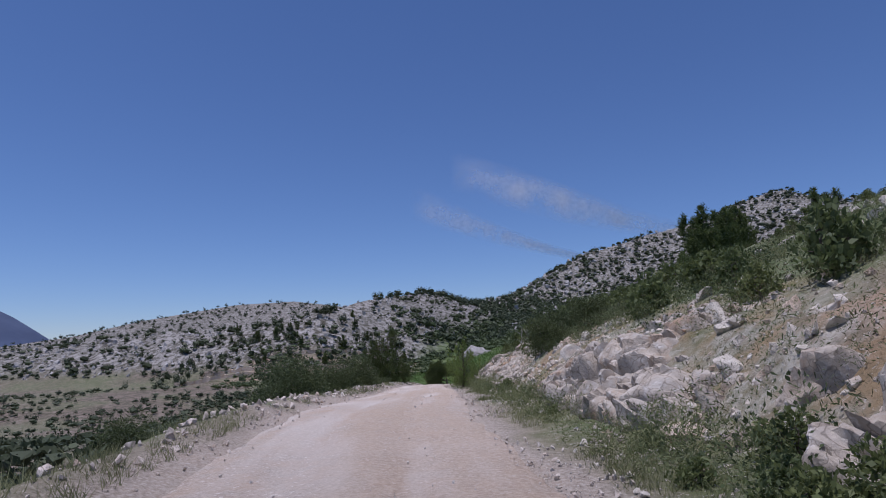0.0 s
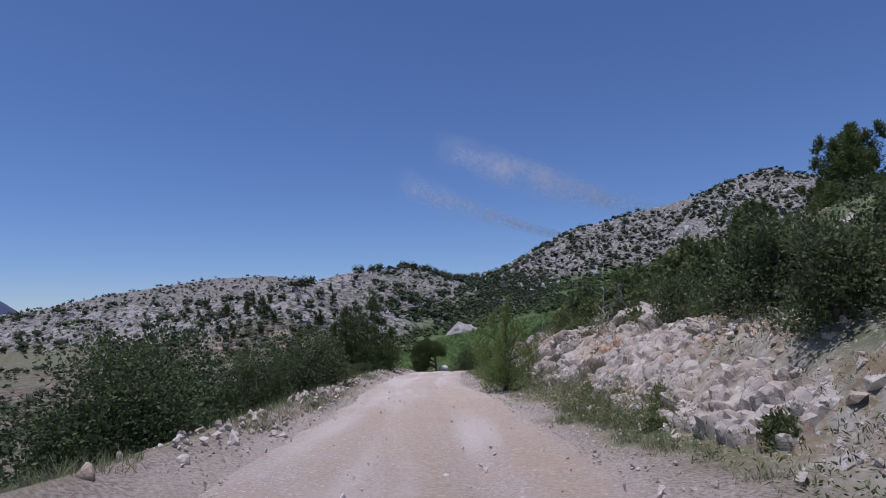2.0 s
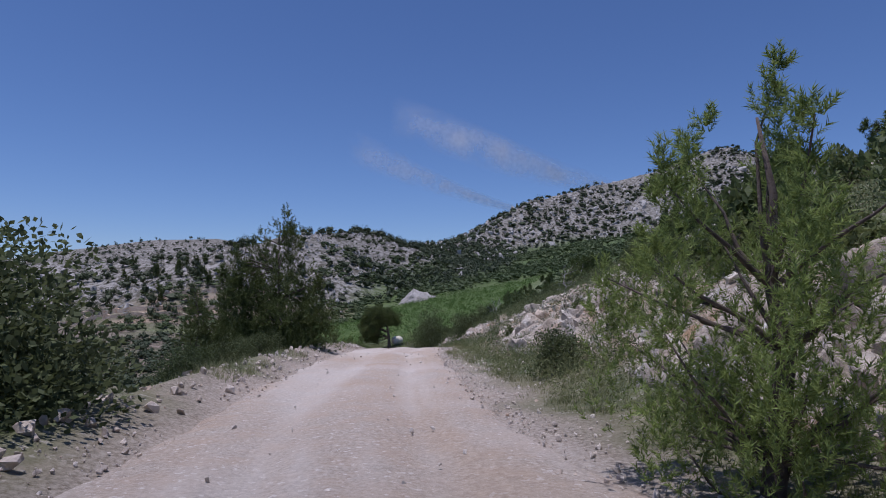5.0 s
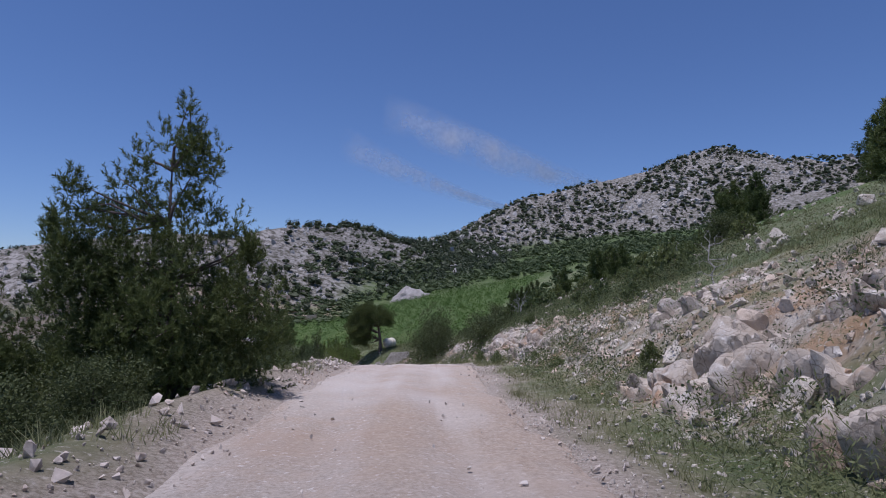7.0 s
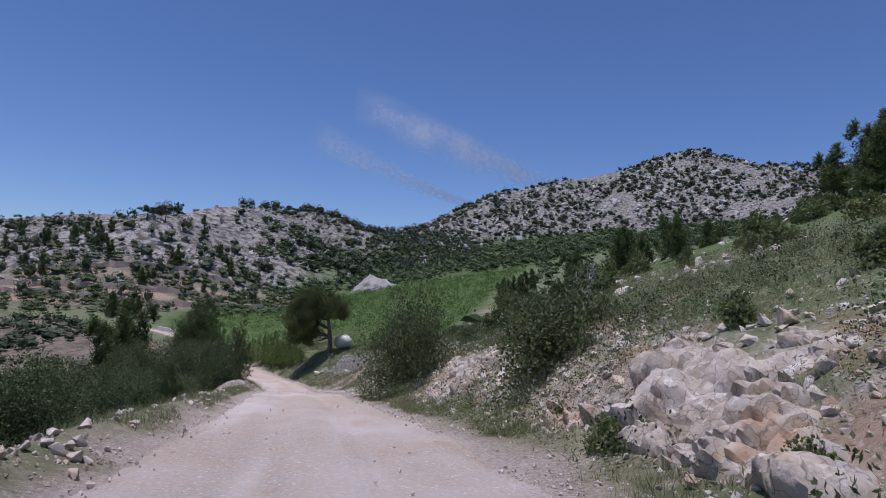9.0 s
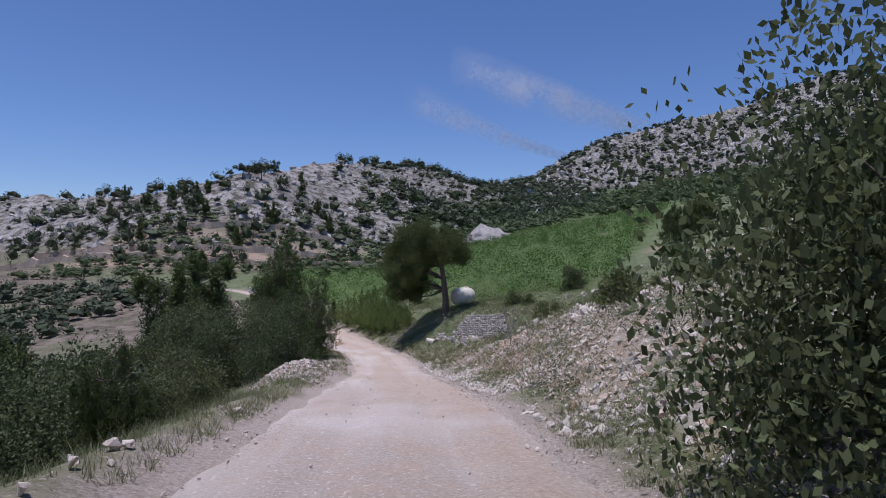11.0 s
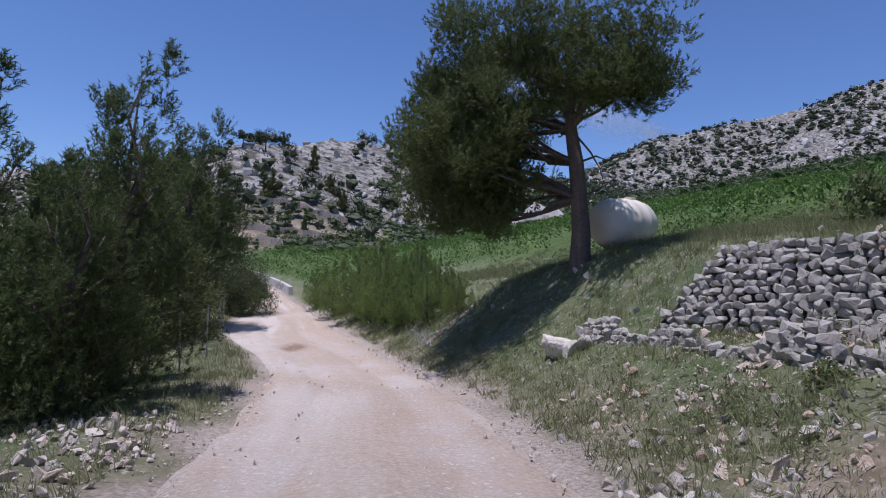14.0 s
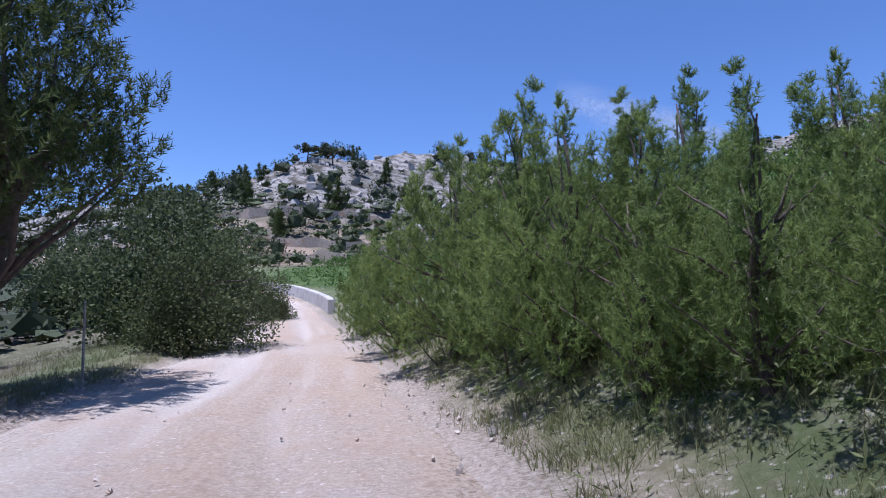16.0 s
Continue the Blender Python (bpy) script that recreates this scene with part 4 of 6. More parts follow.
spots += [(3.5, 40.6, 0.5), (4.3, 41.6, 0.9), (3.9, 38.6, 0.45), (4.5, 44.4, 0.8), (4.8, 42.5, 0.8), (5.6, 44.5, 1.1), (5.2, 47.0, 0.8), (6.2, 40.0, 1.0), (4.6, 36.0, 0.7), (6.0, 50.0, 0.8), (7.0, 54.0, 0.9), (5.4, 33.0, 0.6), (6.4, 12.0, 0.7), (7.4, 15.0, 0.8), (6.0, 18.0, 0.6), (6.8, 66.0, 0.6), (7.6, 72.0, 0.7), (6.6, 78.0, 0.6), (8.0, 86.0, 0.8), (6.4, 90.0, 0.5), (4.6, 131.0, 0.9), (5.6, 130.0, 0.8), (5.4, 124.0, 0.9), (6.4, 124.8, 0.7), (2.8, 120.5, 0.5), (7.6, 120.0, 0.7), (6.0, 117.2, 0.4), (0.8, 125.8, 0.35), (4.4, 118.2, 0.4), (13.5, 99.7, 2.1), (11.2, 97.5, 1.2), (15.5, 101.5, 1.6), (9.0, 101.0, 1.3)]
while len(spots) < 252:
    x, y = rng.uniform(5, 62), rng.uniform(2, 132)
    d = x - float(road_x(y))
    if 8 < d and rng.random() < 0.10 + 0.9 * float(step(14, 45, d)) * float(step(-0.25, 0.25, fbm(np.array([x]), np.array([y]), 16, 2, 71)[0])):
        spots.append((x, y, rng.uniform(0.4, 1.0) * (1 + 1.0 * float(step(30, 50, d)))))
for x, y, s in spots:
    more(low, x, y, rng.uniform(0, 360), s * 0.72, tall=rng.uniform(0.85, 1.35))
far_pine = stand(young_pine(203, 2.9, 3.7, 4, 70, (14, 10, 0.22, 0.05), PINE_GREEN, "dark pine on the slope above the track"), 40, 92)
tagged(far_pine, group="pines on the slope")
for x, y, s in [(-22, 139, 2.0), (-25.5, 150, 2.2), (-17.5, 112, 1.3), (34, 84, 1.3), (38, 88, 1.5), (41, 80, 1.2), (44, 96, 1.7), (36, 70, 1.3), (47, 74, 1.6), (24, 52, 1.1), (27, 56, 1.2), (21, 48, 1.0), (16, 36, 1.0), (31, 62, 1.3), (30, 128, 1.5), (34, 134, 1.6), (38, 139, 1.5), (27, 133, 1.3), (42, 146, 1.7), (46, 137, 1.6), (32, 99, 1.2), (35.5, 101, 1.3), (38, 106, 1.2), (29.5, 97, 1.0), (41, 112, 1.4), (24, 108, 0.8), (27, 113, 0.9), (22.8, 147.5, 0.8), (24.6, 149.0, 0.95), (26.4, 151.5, 0.9), (24.0, 152.5, 0.75), (28.5, 153.0, 1.0)]:
    more(far_pine, x, y, rng.uniform(0, 360), s)
rg = np.random.default_rng(620)
hill_pines = [(-91, 263, 1.1), (-68, 242, 1.2), (-63, 245, 1.0), (-55, 231, 1.0), (-39, 230, 1.4), (-32, 247, 1.0), (-41, 192, 1.2), (-44, 219, 1.0), (-77, 248, 1.2), (-39, 258, 1.0), (-36, 191, 1.0)]
hill_pines += [(rg.uniform(-95, -22), rg.uniform(215, 272), rg.uniform(0.6, 1.0)) for _ in range(16)]
for x, y, s in hill_pines:
    more(far_pine, x, y, rg.uniform(0, 360), s)


# ---- stones ----
def facet_rock(seed, cuts=12, sub=3, rough=0.07):
    """An angular limestone block: a ball cut flat by planes and roughened."""
    rng = np.random.default_rng(seed)
    bm = bmesh.new()
    bmesh.ops.create_icosphere(bm, subdivisions=sub, radius=1.0)
    v = np.array([w.co[:] for w in bm.verts])
    for _ in range(cuts):
        n = rng.normal(size=3)
        n /= np.linalg.norm(n)
        h = rng.uniform(0.34, 0.72)
        over = np.maximum(v @ n - h, 0)
        v = v - over[:, None] * n
    v *= rng.uniform(0.75, 1.15, 3)
    off = seed * 7.3
    v = v * (1 + rough * (fbm(v[:, 0] + off, v[:, 1] + v[:, 2], 0.5, 3, seed))[:, None])
    v = v * (1 + 0.07 * fbm(v[:, 0] * 1.7 - off, v[:, 1] - 1.3 * v[:, 2], 0.28, 2, seed + 5))[:, None]
    f = [[w.index for w in p.verts] for p in bm.faces]
    bm.free()
    return v, np.array(f)


rock_meshes = [mesh_of("boulder", *facet_rock(300 + k), LIMESTONE if k % 2 else RED_STONE) for k in range(12)]
rng = np.random.default_rng(91)
made = 0
while made < 70:
    y = rng.uniform(4, 106) if made < 230 else rng.uniform(4, 30)
    r = 1.3 + 3.2 * rng.random() ** 1.1
    x = float(road_x(y) + road_half(y)) + r
    m = float(rock_mask(np.array([x]), np.array([y]))[0])
    if rng.random() > 0.15 + m:
        continue
    s = 0.12 + 0.26 * rng.random() ** 2.2
    ob = new("boulder", rock_meshes[rng.integers(12)])
    ob.matrix_world = pose(x, y, on_ground(x, y) + 0.05 * s, *rng.uniform(0, 360, 3)) @ Matrix.Diagonal((s * rng.uniform(0.9, 1.4), s * rng.uniform(0.8, 1.3), s * rng.uniform(0.7, 1.1), 1))
    tagged(ob, "angular pale limestone block broken out of the roadside cutting", "rock", "blocks of the cutting")
    made += 1
# large blocks that stand out of the cutting and the berm: x, y, size
for k, (x, y, s, z) in enumerate([(2.6, 14.8, 0.45, 0.0), (3.6, 15.6, 0.5, 0.1), (3.3, 54.0, 0.5, 0.0), (4.2, 56.2, 0.6, 0.0), (3.4, 41.0, 0.6, 0.0), (3.9, 37.2, 0.6, 0), (5.0, 38.8, 0.5, 0), (6.0, 71.0, 0.7, 0), (4.7, 84.9, 0.6, 0),
                                 (3.6, 60.5, 0.55, 0.0), (4.8, 63.5, 0.5, 0.0), (5.6, 77, 0.55, 0.0), (4.4, 9.5, 0.5, 0.0), (3.7, 7.0, 0.4, 0.0), (5.4, 12.0, 0.5, 0.1), (-1.2, 131.3, 0.58, 0.16), (-1.0, 130.95, 0.42, 0.1), (-0.75, 130.9, 0.34, 0.1), (-3.9, 139.7, 0.2, 0), (-3.6, 140.0, 0.24, 0), (-3.4, 140.4, 0.2, 0), (5.3, 88.4, 0.6, 0), (3.9, 19.0, 0.8, 0.1), (4.5, 22.0, 0.7, 0),
                                 (-4.75, 38.6, 0.26, 0), (-5.05, 21.9, 0.24, 0.05), (-4.8, 27.8, 0.26, 0.05), (-4.9, 33.7, 0.24, 0), (-4.4, 36.0, 0.22, 0), (-4.2, 37.4, 0.2, 0), (-4.9, 26.0, 0.2, 0.0), (-5.2, 24.4, 0.22, 0), (-4.7, 31.3, 0.2, 0)]):
    ob = new("boulder", rock_meshes[(k * 5 + 1) % 12 if y < 125 else 2 * (k % 6) + 1])
    ob.matrix_world = pose(x, y, on_ground(x, y) + z, 40 * k, 25 * k, 70 * k) @ Matrix.Diagonal((s * 0.75, s * 0.65, s * 0.6, 1))
    tagged(ob, "pale limestone boulder at the edge of the gravel track", "rock", "boulders beside the track")

pebble = []
for k in range(8):
    bm = bmesh.new()
    rg = np.random.default_rng(400 + k)
    for p in rg.normal(size=(10, 3)):
        bm.verts.new(p / np.linalg.norm(p) * rg.uniform(0.75, 1.1) * np.array([1.15, 0.9, 0.7]))
    bmesh.ops.convex_hull(bm, input=bm.verts)
    for v in [v for v in bm.verts if not v.link_faces]:
        bm.verts.remove(v)
    bm.verts.index_update()
    pebble.append((np.array([v.co[:] for v in bm.verts]), np.array([[v.index for v in f.verts] for f in bm.faces])))
    bm.free()


def scatter_stones(name, label, x, y, size, material, seed, lift=0.2, z=None):
    """Loose stones in one mesh."""
    rg = np.random.default_rng(seed)
    z = ground_z(x, y) if z is None else z
    vs, fs, at = [], [], 0
    for px, py, pz, s in zip(x, y, z, size):
        v, f = pebble[rg.integers(8)]
        q = np.array(Euler(rg.uniform(0, 6.3, 3)).to_matrix())
        vs.append(v @ q.T * s + (px, py, pz + lift * s))
        fs.append(f + at)
        at += len(v)
    return tagged(new(name, mesh_of(name, np.concatenate(vs), np.concatenate(fs), material)), label, "stones", kind="stuff")


rng = np.random.default_rng(92)
n = 17000
y = rng.uniform(-2, 128, n)
r = 0.05 + 6.5 * rng.random(n) ** 1.9
x = road_x(y) + right_half(y) + r - 0.15
s = (0.018 + 0.12 * rng.random(n) ** 5 * step(0.0, 1.5, r)) * (0.8 + 0.8 * rock_mask(x, y))
keep = fbm(x, y, 3.0, 2, 93) + 0.35 * rock_mask(x, y) + 0.3 * (y > 100) > -0.12
scatter_stones("verge_rubble", "loose limestone rubble on the verge and cutting", x[keep], y[keep], s[keep], LIMESTONE, 1)
n = 3600
y = np.concatenate([rng.uniform(-2, 112, n), rng.uniform(110, 127, 2600)])
l = np.abs(rng.normal(0.75, 0.35, len(y)))
l[n:] = 0.3 + np.abs(rng.normal(0.7, 0.9, 2600))
x = road_x(y) - left_half(y) - l
s = (0.022 + 0.10 * rng.random(len(y)) ** 3) * np.where(y > 108, 0.75, 1.0)
keep = (fbm(x, y, 4, 2, 89) + 0.15 > 0) & (rng.random(len(y)) < np.interp(y, [0, 18, 25, 38, 44, 62, 68, 75, 80, 108, 112], [0.3, 0.4, 1, 1, 0.3, 0.3, 0.9, 0.9, 0.2, 0.2, 1]))
x, y, s = x[keep], y[keep], s[keep]
scatter_stones("berm_stones", "heaped pale stones along the downhill edge of the track", x, y, s, BERM_STONE, 2, 0.45)
rg = np.random.default_rng(97)
n = 11000
y = rg.uniform(-1, 150, n)
side = rg.random(n) < 0.5
x = road_x(y) + np.where(side, right_half(y), -left_half(y)) + np.where(side, 1, -1) * (0.15 + 0.32 * rg.normal(size=n))
keep = fbm(x, y, 2.4, 3, 76) > -0.15
scatter_stones("edge_gravel", "loose gravel along the edges of the track", x[keep], y[keep], (0.010 + 0.04 * rg.random(n) ** 4)[keep], BERM_STONE, 13, 0.25, np.maximum(ground_z(x, y), road_z(y) - 0.05)[keep] + 0.01)
rg = np.random.default_rng(98)
n = 3200
x, y = -7.2 + 1.15 * rg.normal(size=n), 115.0 + 1.9 * rg.normal(size=n)
keep = x < road_x(y) - left_half(y) - 0.1
scatter_stones("tipped_gravel", "heap of broken pinkish stones tipped beside the track", x[keep], y[keep], (0.02 + 0.10 * rg.random(n) ** 3)[keep], BERM_STONE, 12, 0.3)
n = 2600
y = rng.uniform(0, 150, n)
x = road_x(y) + road_half(y) * np.clip(rng.normal(0, 0.62, n), -1.05, 1.05)
scatter_stones("road_pebbles", "small loose pebbles on the gravel track", x, y, 0.008 + 0.034 * rng.random(n) ** 4, GRAVEL, 3, 0.05, road_z(y) + 0.03)
n = 9000
y = rng.uniform(5, 135, n)
x = road_x(y) + 6 + 50 * rng.random(n) ** 1.5
keep = fbm(x, y, 5, 3, 94) > 0.2
scatter_stones("slope_stones", "pale stones lying in the grass of the slope", x[keep], y[keep], (0.05 + 0.36 * rng.random(n) ** 4)[keep], LIMESTONE, 4)
n = 5200
y = rng.uniform(98, 129, n)
r = 0.8 + 8 * rng.random(n)
x = road_x(y) + road_half(y) + r
keep = fbm(x, y, 2.6, 3, 95) > -0.1
scatter_stones("red_rubble", "rust-stained rubble spilling down the bank", x[keep], y[keep], (0.02 + 0.10 * rng.random(n) ** 3)[keep], RED_STONE, 5)
n = 11000
y = rng.uniform(98, 125, n)
x = road_x(y) + road_half(y) + 0.2 + 10 * rng.random(n) ** 1.3
keep = fbm(x, y, 2.2, 3, 86) > 0.0
scatter_stones("pale_rubble", "white limestone rubble spilling down the bank", x[keep], y[keep], (0.025 + 0.11 * rng.random(n) ** 3)[keep], LIMESTONE, 11)
n = 900
y = rng.uniform(124, 150, n)
x = road_x(y) + road_half(y) + 0.3 + 7 * rng.random(n)
keep = fbm(x, y, 2.0, 3, 88) > 0.1
scatter_stones("bank_stones", "scattered pale stones in the grassy bank", x[keep], y[keep], (0.02 + 0.08 * rng.random(n) ** 3)[keep], WALL_STONE, 6)
n = 2600
y = rng.uniform(108, 130, n)
x = rng.uniform(5, 24, n)
keep = fbm(x, y, 5, 2, 87) > -0.05
scatter_stones("field_edge_stones", "rough white stones heaped along the field edge", x[keep], y[keep], (0.05 + 0.26 * rng.random(n) ** 3)[keep], LIMESTONE, 7)
n = 7000
y = rng.uniform(3, 108, n)
x = road_x(y) + road_half(y) + 1.0 + 4.6 * rng.random(n)
keep = rng.random(n) < (0.4 + rock_mask(x, y)) * np.interp(y, [0, 15, 20, 34, 38, 46, 50, 108], [0.10, 0.15, 0.45, 0.4, 0.2, 0.3, 0.9, 1.0])
size = 0.03 + 0.12 * rng.random(n) ** 2.6
scatter_stones("cutting_blocks", "broken limestone blocks in the face of the cutting", x[keep][::2], y[keep][::2], size[keep][::2], LIMESTONE, 8, 0.15)
scatter_stones("stained_blocks", "rust-stained limestone blocks in the face of the cutting", x[keep][1::2], y[keep][1::2], size[keep][1::2], RED_STONE, 9, 0.15)
n = 700
u, w = rng.random(n), rng.normal(0, 0.28, n)
x, y = -4.3 + 1.3 * u + 0.7 * w, 139.3 + 1.6 * u + 0.5 * w + rng.normal(0, 0.15, n)
scatter_stones("scar_stones", "pale broken stones in a bare scar of the bank", x, y, 0.02 + 0.08 * rng.random(n) ** 3, RED_STONE, 10)
rg = np.random.default_rng(601)
n = 9000
y = rg.uniform(106.5, 124, n)
r = 0.15 + 3.6 * rg.random(n) ** 1.5
x = road_x(y) + right_half(y) + r
keep = fbm(x, y, 1.5, 3, 602) + 0.25 - 0.12 * r > 0.0
scatter_stones("spilt_rubble", "grey-white broken stones spilt along the foot of the bank", x[keep], y[keep], (0.016 + 0.065 * rg.random(n) ** 2.2)[keep], LIMESTONE, 14, 0.3)
n = 420
x, y = 2.2 + 0.42 * rg.normal(size=n), 114.2 + 0.5 * rg.normal(size=n)
scatter_stones("ochre_blocks", "ochre and rust broken stone in a fresh scar of the bank", x, y, 0.03 + 0.11 * rg.random(n) ** 2, RED_STONE, 15, 0.3)


# ---- grass, herbs, vines ----
def blades(name, label, x, y, z, high, per, width, material, seed, lean=1.1):
    rg = np.random.default_rng(seed)
    n = len(x) * per
    bx = np.repeat(x, per) + rg.normal(0, 0.07, n)
    by = np.repeat(y, per) + rg.normal(0, 0.07, n)
    bz = np.repeat(z, per) - 0.02
    h = np.repeat(high, per) * rg.uniform(0.5, 1.2, n)
    a = rg.uniform(0, math.tau, n)
    t = rg.uniform(0.1, lean, n) * h
    b = rg.uniform(0, math.tau, n)
    w = width * rg.uniform(0.6, 1.4, n)
    base = np.stack([bx, by, bz], 1)
    side = np.stack([np.cos(b) * w, np.sin(b) * w, 0 * w], 1)
    tip = base + np.stack([np.cos(a) * t, np.sin(a) * t, h], 1)
    v = np.stack([base - side, base + side, tip], 1).reshape(-1, 3)
    return tagged(new(name, mesh_of(name, v, np.arange(3 * n).reshape(n, 3), material)), label, "grass", kind="stuff")


rng = np.random.default_rng(95)
n = 22000
y = rng.uniform(0, 152, n)
r = 0.25 + 13 * rng.random(n) ** 1.3
x = road_x(y) + right_half(y) + r
keep = (outcrop(x, y) < 0.35) & (fbm(x, y, 2.6, 3, 96) + 0.25 - 0.6 * rock_mask(x, y) - 0.45 * step(98, 106, y) * (1 - step(122, 129, y)) + 0.25 * step(6, 9, r) > 0.08 + 0.3 * (r < 0.6)) & (r < 14)
x, y = x[keep], y[keep]
blades("verge_grass", "dry tufts of grass among the stones", x, y, ground_z(x, y), rng.uniform(0.07, 0.26, len(x)), 15, 0.0040, GRASS, 11)
keep = fbm(x, y, 5, 2, 97) > 0.0
x, y = x[keep], y[keep]
blades("green_grass", "greener tufts of grass and weeds on the bank", x + 0.1, y, ground_z(x + 0.1, y), rng.uniform(0.08, 0.26, len(x)), 15, 0.0045, GREEN_GRASS, 12)
n = 12000
y = rng.uniform(0, 165, n)
l = 0.35 + 5 * rng.random(n) ** 1.3
x = road_x(y) - left_half(y) - l
keep = fbm(x, y, 3.4, 3, 98) + 0.3 * (y > 95) > 0.0
x, y = x[keep], y[keep]
blades("left_grass", "dry grass along the downhill edge of the track", x, y, ground_z(x, y), rng.uniform(0.08, 0.3, len(x)), 12, 0.006, GRASS, 13)


n = 11000
y = rng.uniform(114, 152, n)
x = road_x(y) + road_half(y) + 0.4 + 9 * rng.random(n)
keep = fbm(x, y, 2.2, 3, 90) + 0.28 * step(122, 130, y) > 0.12
x, y = x[keep], y[keep]
half = rng.random(len(x)) < 0.5
blades("bank_grass", "long dry grass on the bank below the vineyard", x[half], y[half], ground_z(x[half], y[half]), rng.uniform(0.07, 0.24, half.sum()), 16, 0.0055, GRASS, 24)
half = ~half
blades("bank_green", "green grass and weeds on the bank below the vineyard", x[half], y[half], ground_z(x[half], y[half]), rng.uniform(0.07, 0.26, half.sum()), 16, 0.006, GREEN_GRASS, 25)


def leafy(name, label, category, x, y, size, per, leaf, material, seed, lift=0.6, stretch=(1, 1, 0.8), sink=0.0, core=0.0, slim=0.55):
    """Many small leafy clumps in one mesh."""
    rg = np.random.default_rng(seed)
    z = ground_z(x, y, fine=False)
    c = np.stack([x, y, z + size * lift - sink], 1)
    v, f = leaves(rg, c, size, per, 1.0, slim, stretch, 0.4)
    q = v.reshape(-1, 4, 3)
    mid = q.mean(1, keepdims=True)
    v = (mid + (q - mid) * (np.repeat(size, per) * leaf)[:, None, None]).reshape(-1, 3)
    if core:
        # a dense middle, so that no sky shows through
        vs, fs, at = [v], [*f.tolist()], len(v)
        for p, r in zip(c, size):
            w, g = pebble[rg.integers(8)]
            vs.append(w * r * core * np.array(stretch) + p)
            fs += (g + at).tolist()
            at += len(w)
        v, f = np.concatenate(vs), fs
    return tagged(new(name, mesh_of(name, v, f, material)), label, category, kind="stuff")


CUTTING_GREEN = foliage("cutting herbs", (0.085, 0.115, 0.05), (0.21, 0.25, 0.12), 0.4, 0.8)
HERB_GREEN = foliage("herbs", (0.095, 0.125, 0.050), (0.23, 0.265, 0.125), 0.4, 0.7)
n = 6400
y = rng.uniform(0, 150, n)
r = 0.5 + 15 * rng.random(n) ** 1.15
x = road_x(y) + road_half(y) + r
keep = fbm(x, y, 5, 3, 99) + 0.25 * step(5.5, 8, r) + 0.16 * step(98, 106, y) * (1 - step(122, 129, y)) + 0.2 * step(126, 130, y) + 0.12 * (r < 5) * (y < 98) > 0.0
keep &= outcrop(x, y) < 0.3
leafy("verge_herbs", "low grey-green herbs and weeds among the stones", "weeds", x[keep], y[keep], rng.uniform(0.12, 0.42, keep.sum()), 40, 0.28, HERB_GREEN, 14, slim=0.2)

n = 3600
y = rng.uniform(0, 108, n)
r = 0.5 + 7 * rng.random(n)
x = road_x(y) + road_half(y) + r
keep = (fbm(x, y, 2.2, 3, 85) > -0.05) & (outcrop(x, y) < 0.3)
leafy("cutting_herbs", "grey-green herbs growing between the rocks of the cutting", "weeds", x[keep], y[keep], rng.uniform(0.14, 0.42, keep.sum()), 52, 0.25, CUTTING_GREEN, 29, 0.8, slim=0.22)

rg = np.random.default_rng(611)
n = 1500
y = rg.uniform(6, 58, n)
r = 0.75 + 1.5 * rg.random(n)
x = road_x(y) + right_half(y) + r
keep = (fbm(x, y, 2.6, 3, 612) > -0.08) & (outcrop(x, y) < 0.75)
leafy("foot_herbs", "tall feathery grey-green herbs along the foot of the cutting", "weeds", x[keep], y[keep], rg.uniform(0.16, 0.40, keep.sum()), 60, 0.25, HERB_GREEN, 31, 0.75, (0.9, 0.9, 1.0), slim=0.16)
n = 2600
y = rg.uniform(4, 96, n)
x = road_x(y) + right_half(y) + 1.4 + 4.5 * rg.random(n)
keep = (outcrop(x, y) > 0.3) & (fbm(x, y, 1.6, 3, 613) > 0.12)
leafy("crevice_herbs", "small olive tufts rooted in the clefts of the rock", "weeds", x[keep], y[keep], rg.uniform(0.10, 0.30, keep.sum()), 50, 0.25, CUTTING_GREEN, 32, 0.55, (1, 1, 0.8), slim=0.2)
n = 620
y = rg.uniform(108, 126, n)
x = road_x(y) + right_half(y) + 0.7 + 8.5 * rg.random(n)
keep = fbm(x, y, 2.4, 3, 614) > 0.06
leafy("bank_herbs", "soft grey-green cushions of herbs on the stony bank", "weeds", x[keep], y[keep], rg.uniform(0.15, 0.42, keep.sum()), 60, 0.24, HERB_GREEN, 33, 0.5, (1.1, 1.1, 0.75), slim=0.16)
n = 16
leafy("fennel", "bright green feathery clump growing out of the bank", "weeds", 1.35 + 0.16 * rg.normal(size=n), 113.85 + 0.2 * rg.normal(size=n), rg.uniform(0.14, 0.26, n), 150, 0.24, GREEN_GRASS, 34, 0.8, (1, 1, 0.9), slim=0.10)

HEATH = foliage("heath", (0.085, 0.085, 0.042), (0.21, 0.195, 0.10), 0.35, 0.8)
DARK_MAQUIS = foliage("dark maquis leaves", (0.040, 0.060, 0.024), (0.115, 0.150, 0.062), 0.35, 0.7)
rg = np.random.default_rng(514)
n = 3600
y = rg.uniform(0, 128, n)
r = 1.6 + 17 * rg.random(n) ** 1.2
x = road_x(y) + road_half(y) + r
keep = (fbm(x, y, 4, 3, 515) + 0.12 * step(4, 8, r) + 0.15 * step(98, 104, y) > 0.10) & (outcrop(x, y) < 0.3)
leafy("heath", "brownish olive heath tufts on the stony slope", "heath", x[keep], y[keep], rg.uniform(0.14, 0.5, keep.sum()), 56, 0.24, HEATH, 30, 0.6, (1, 1, 0.7), slim=0.2)
n = 1700
y = rg.uniform(0, 108, n)
r = 1.0 + 9 * rg.random(n)
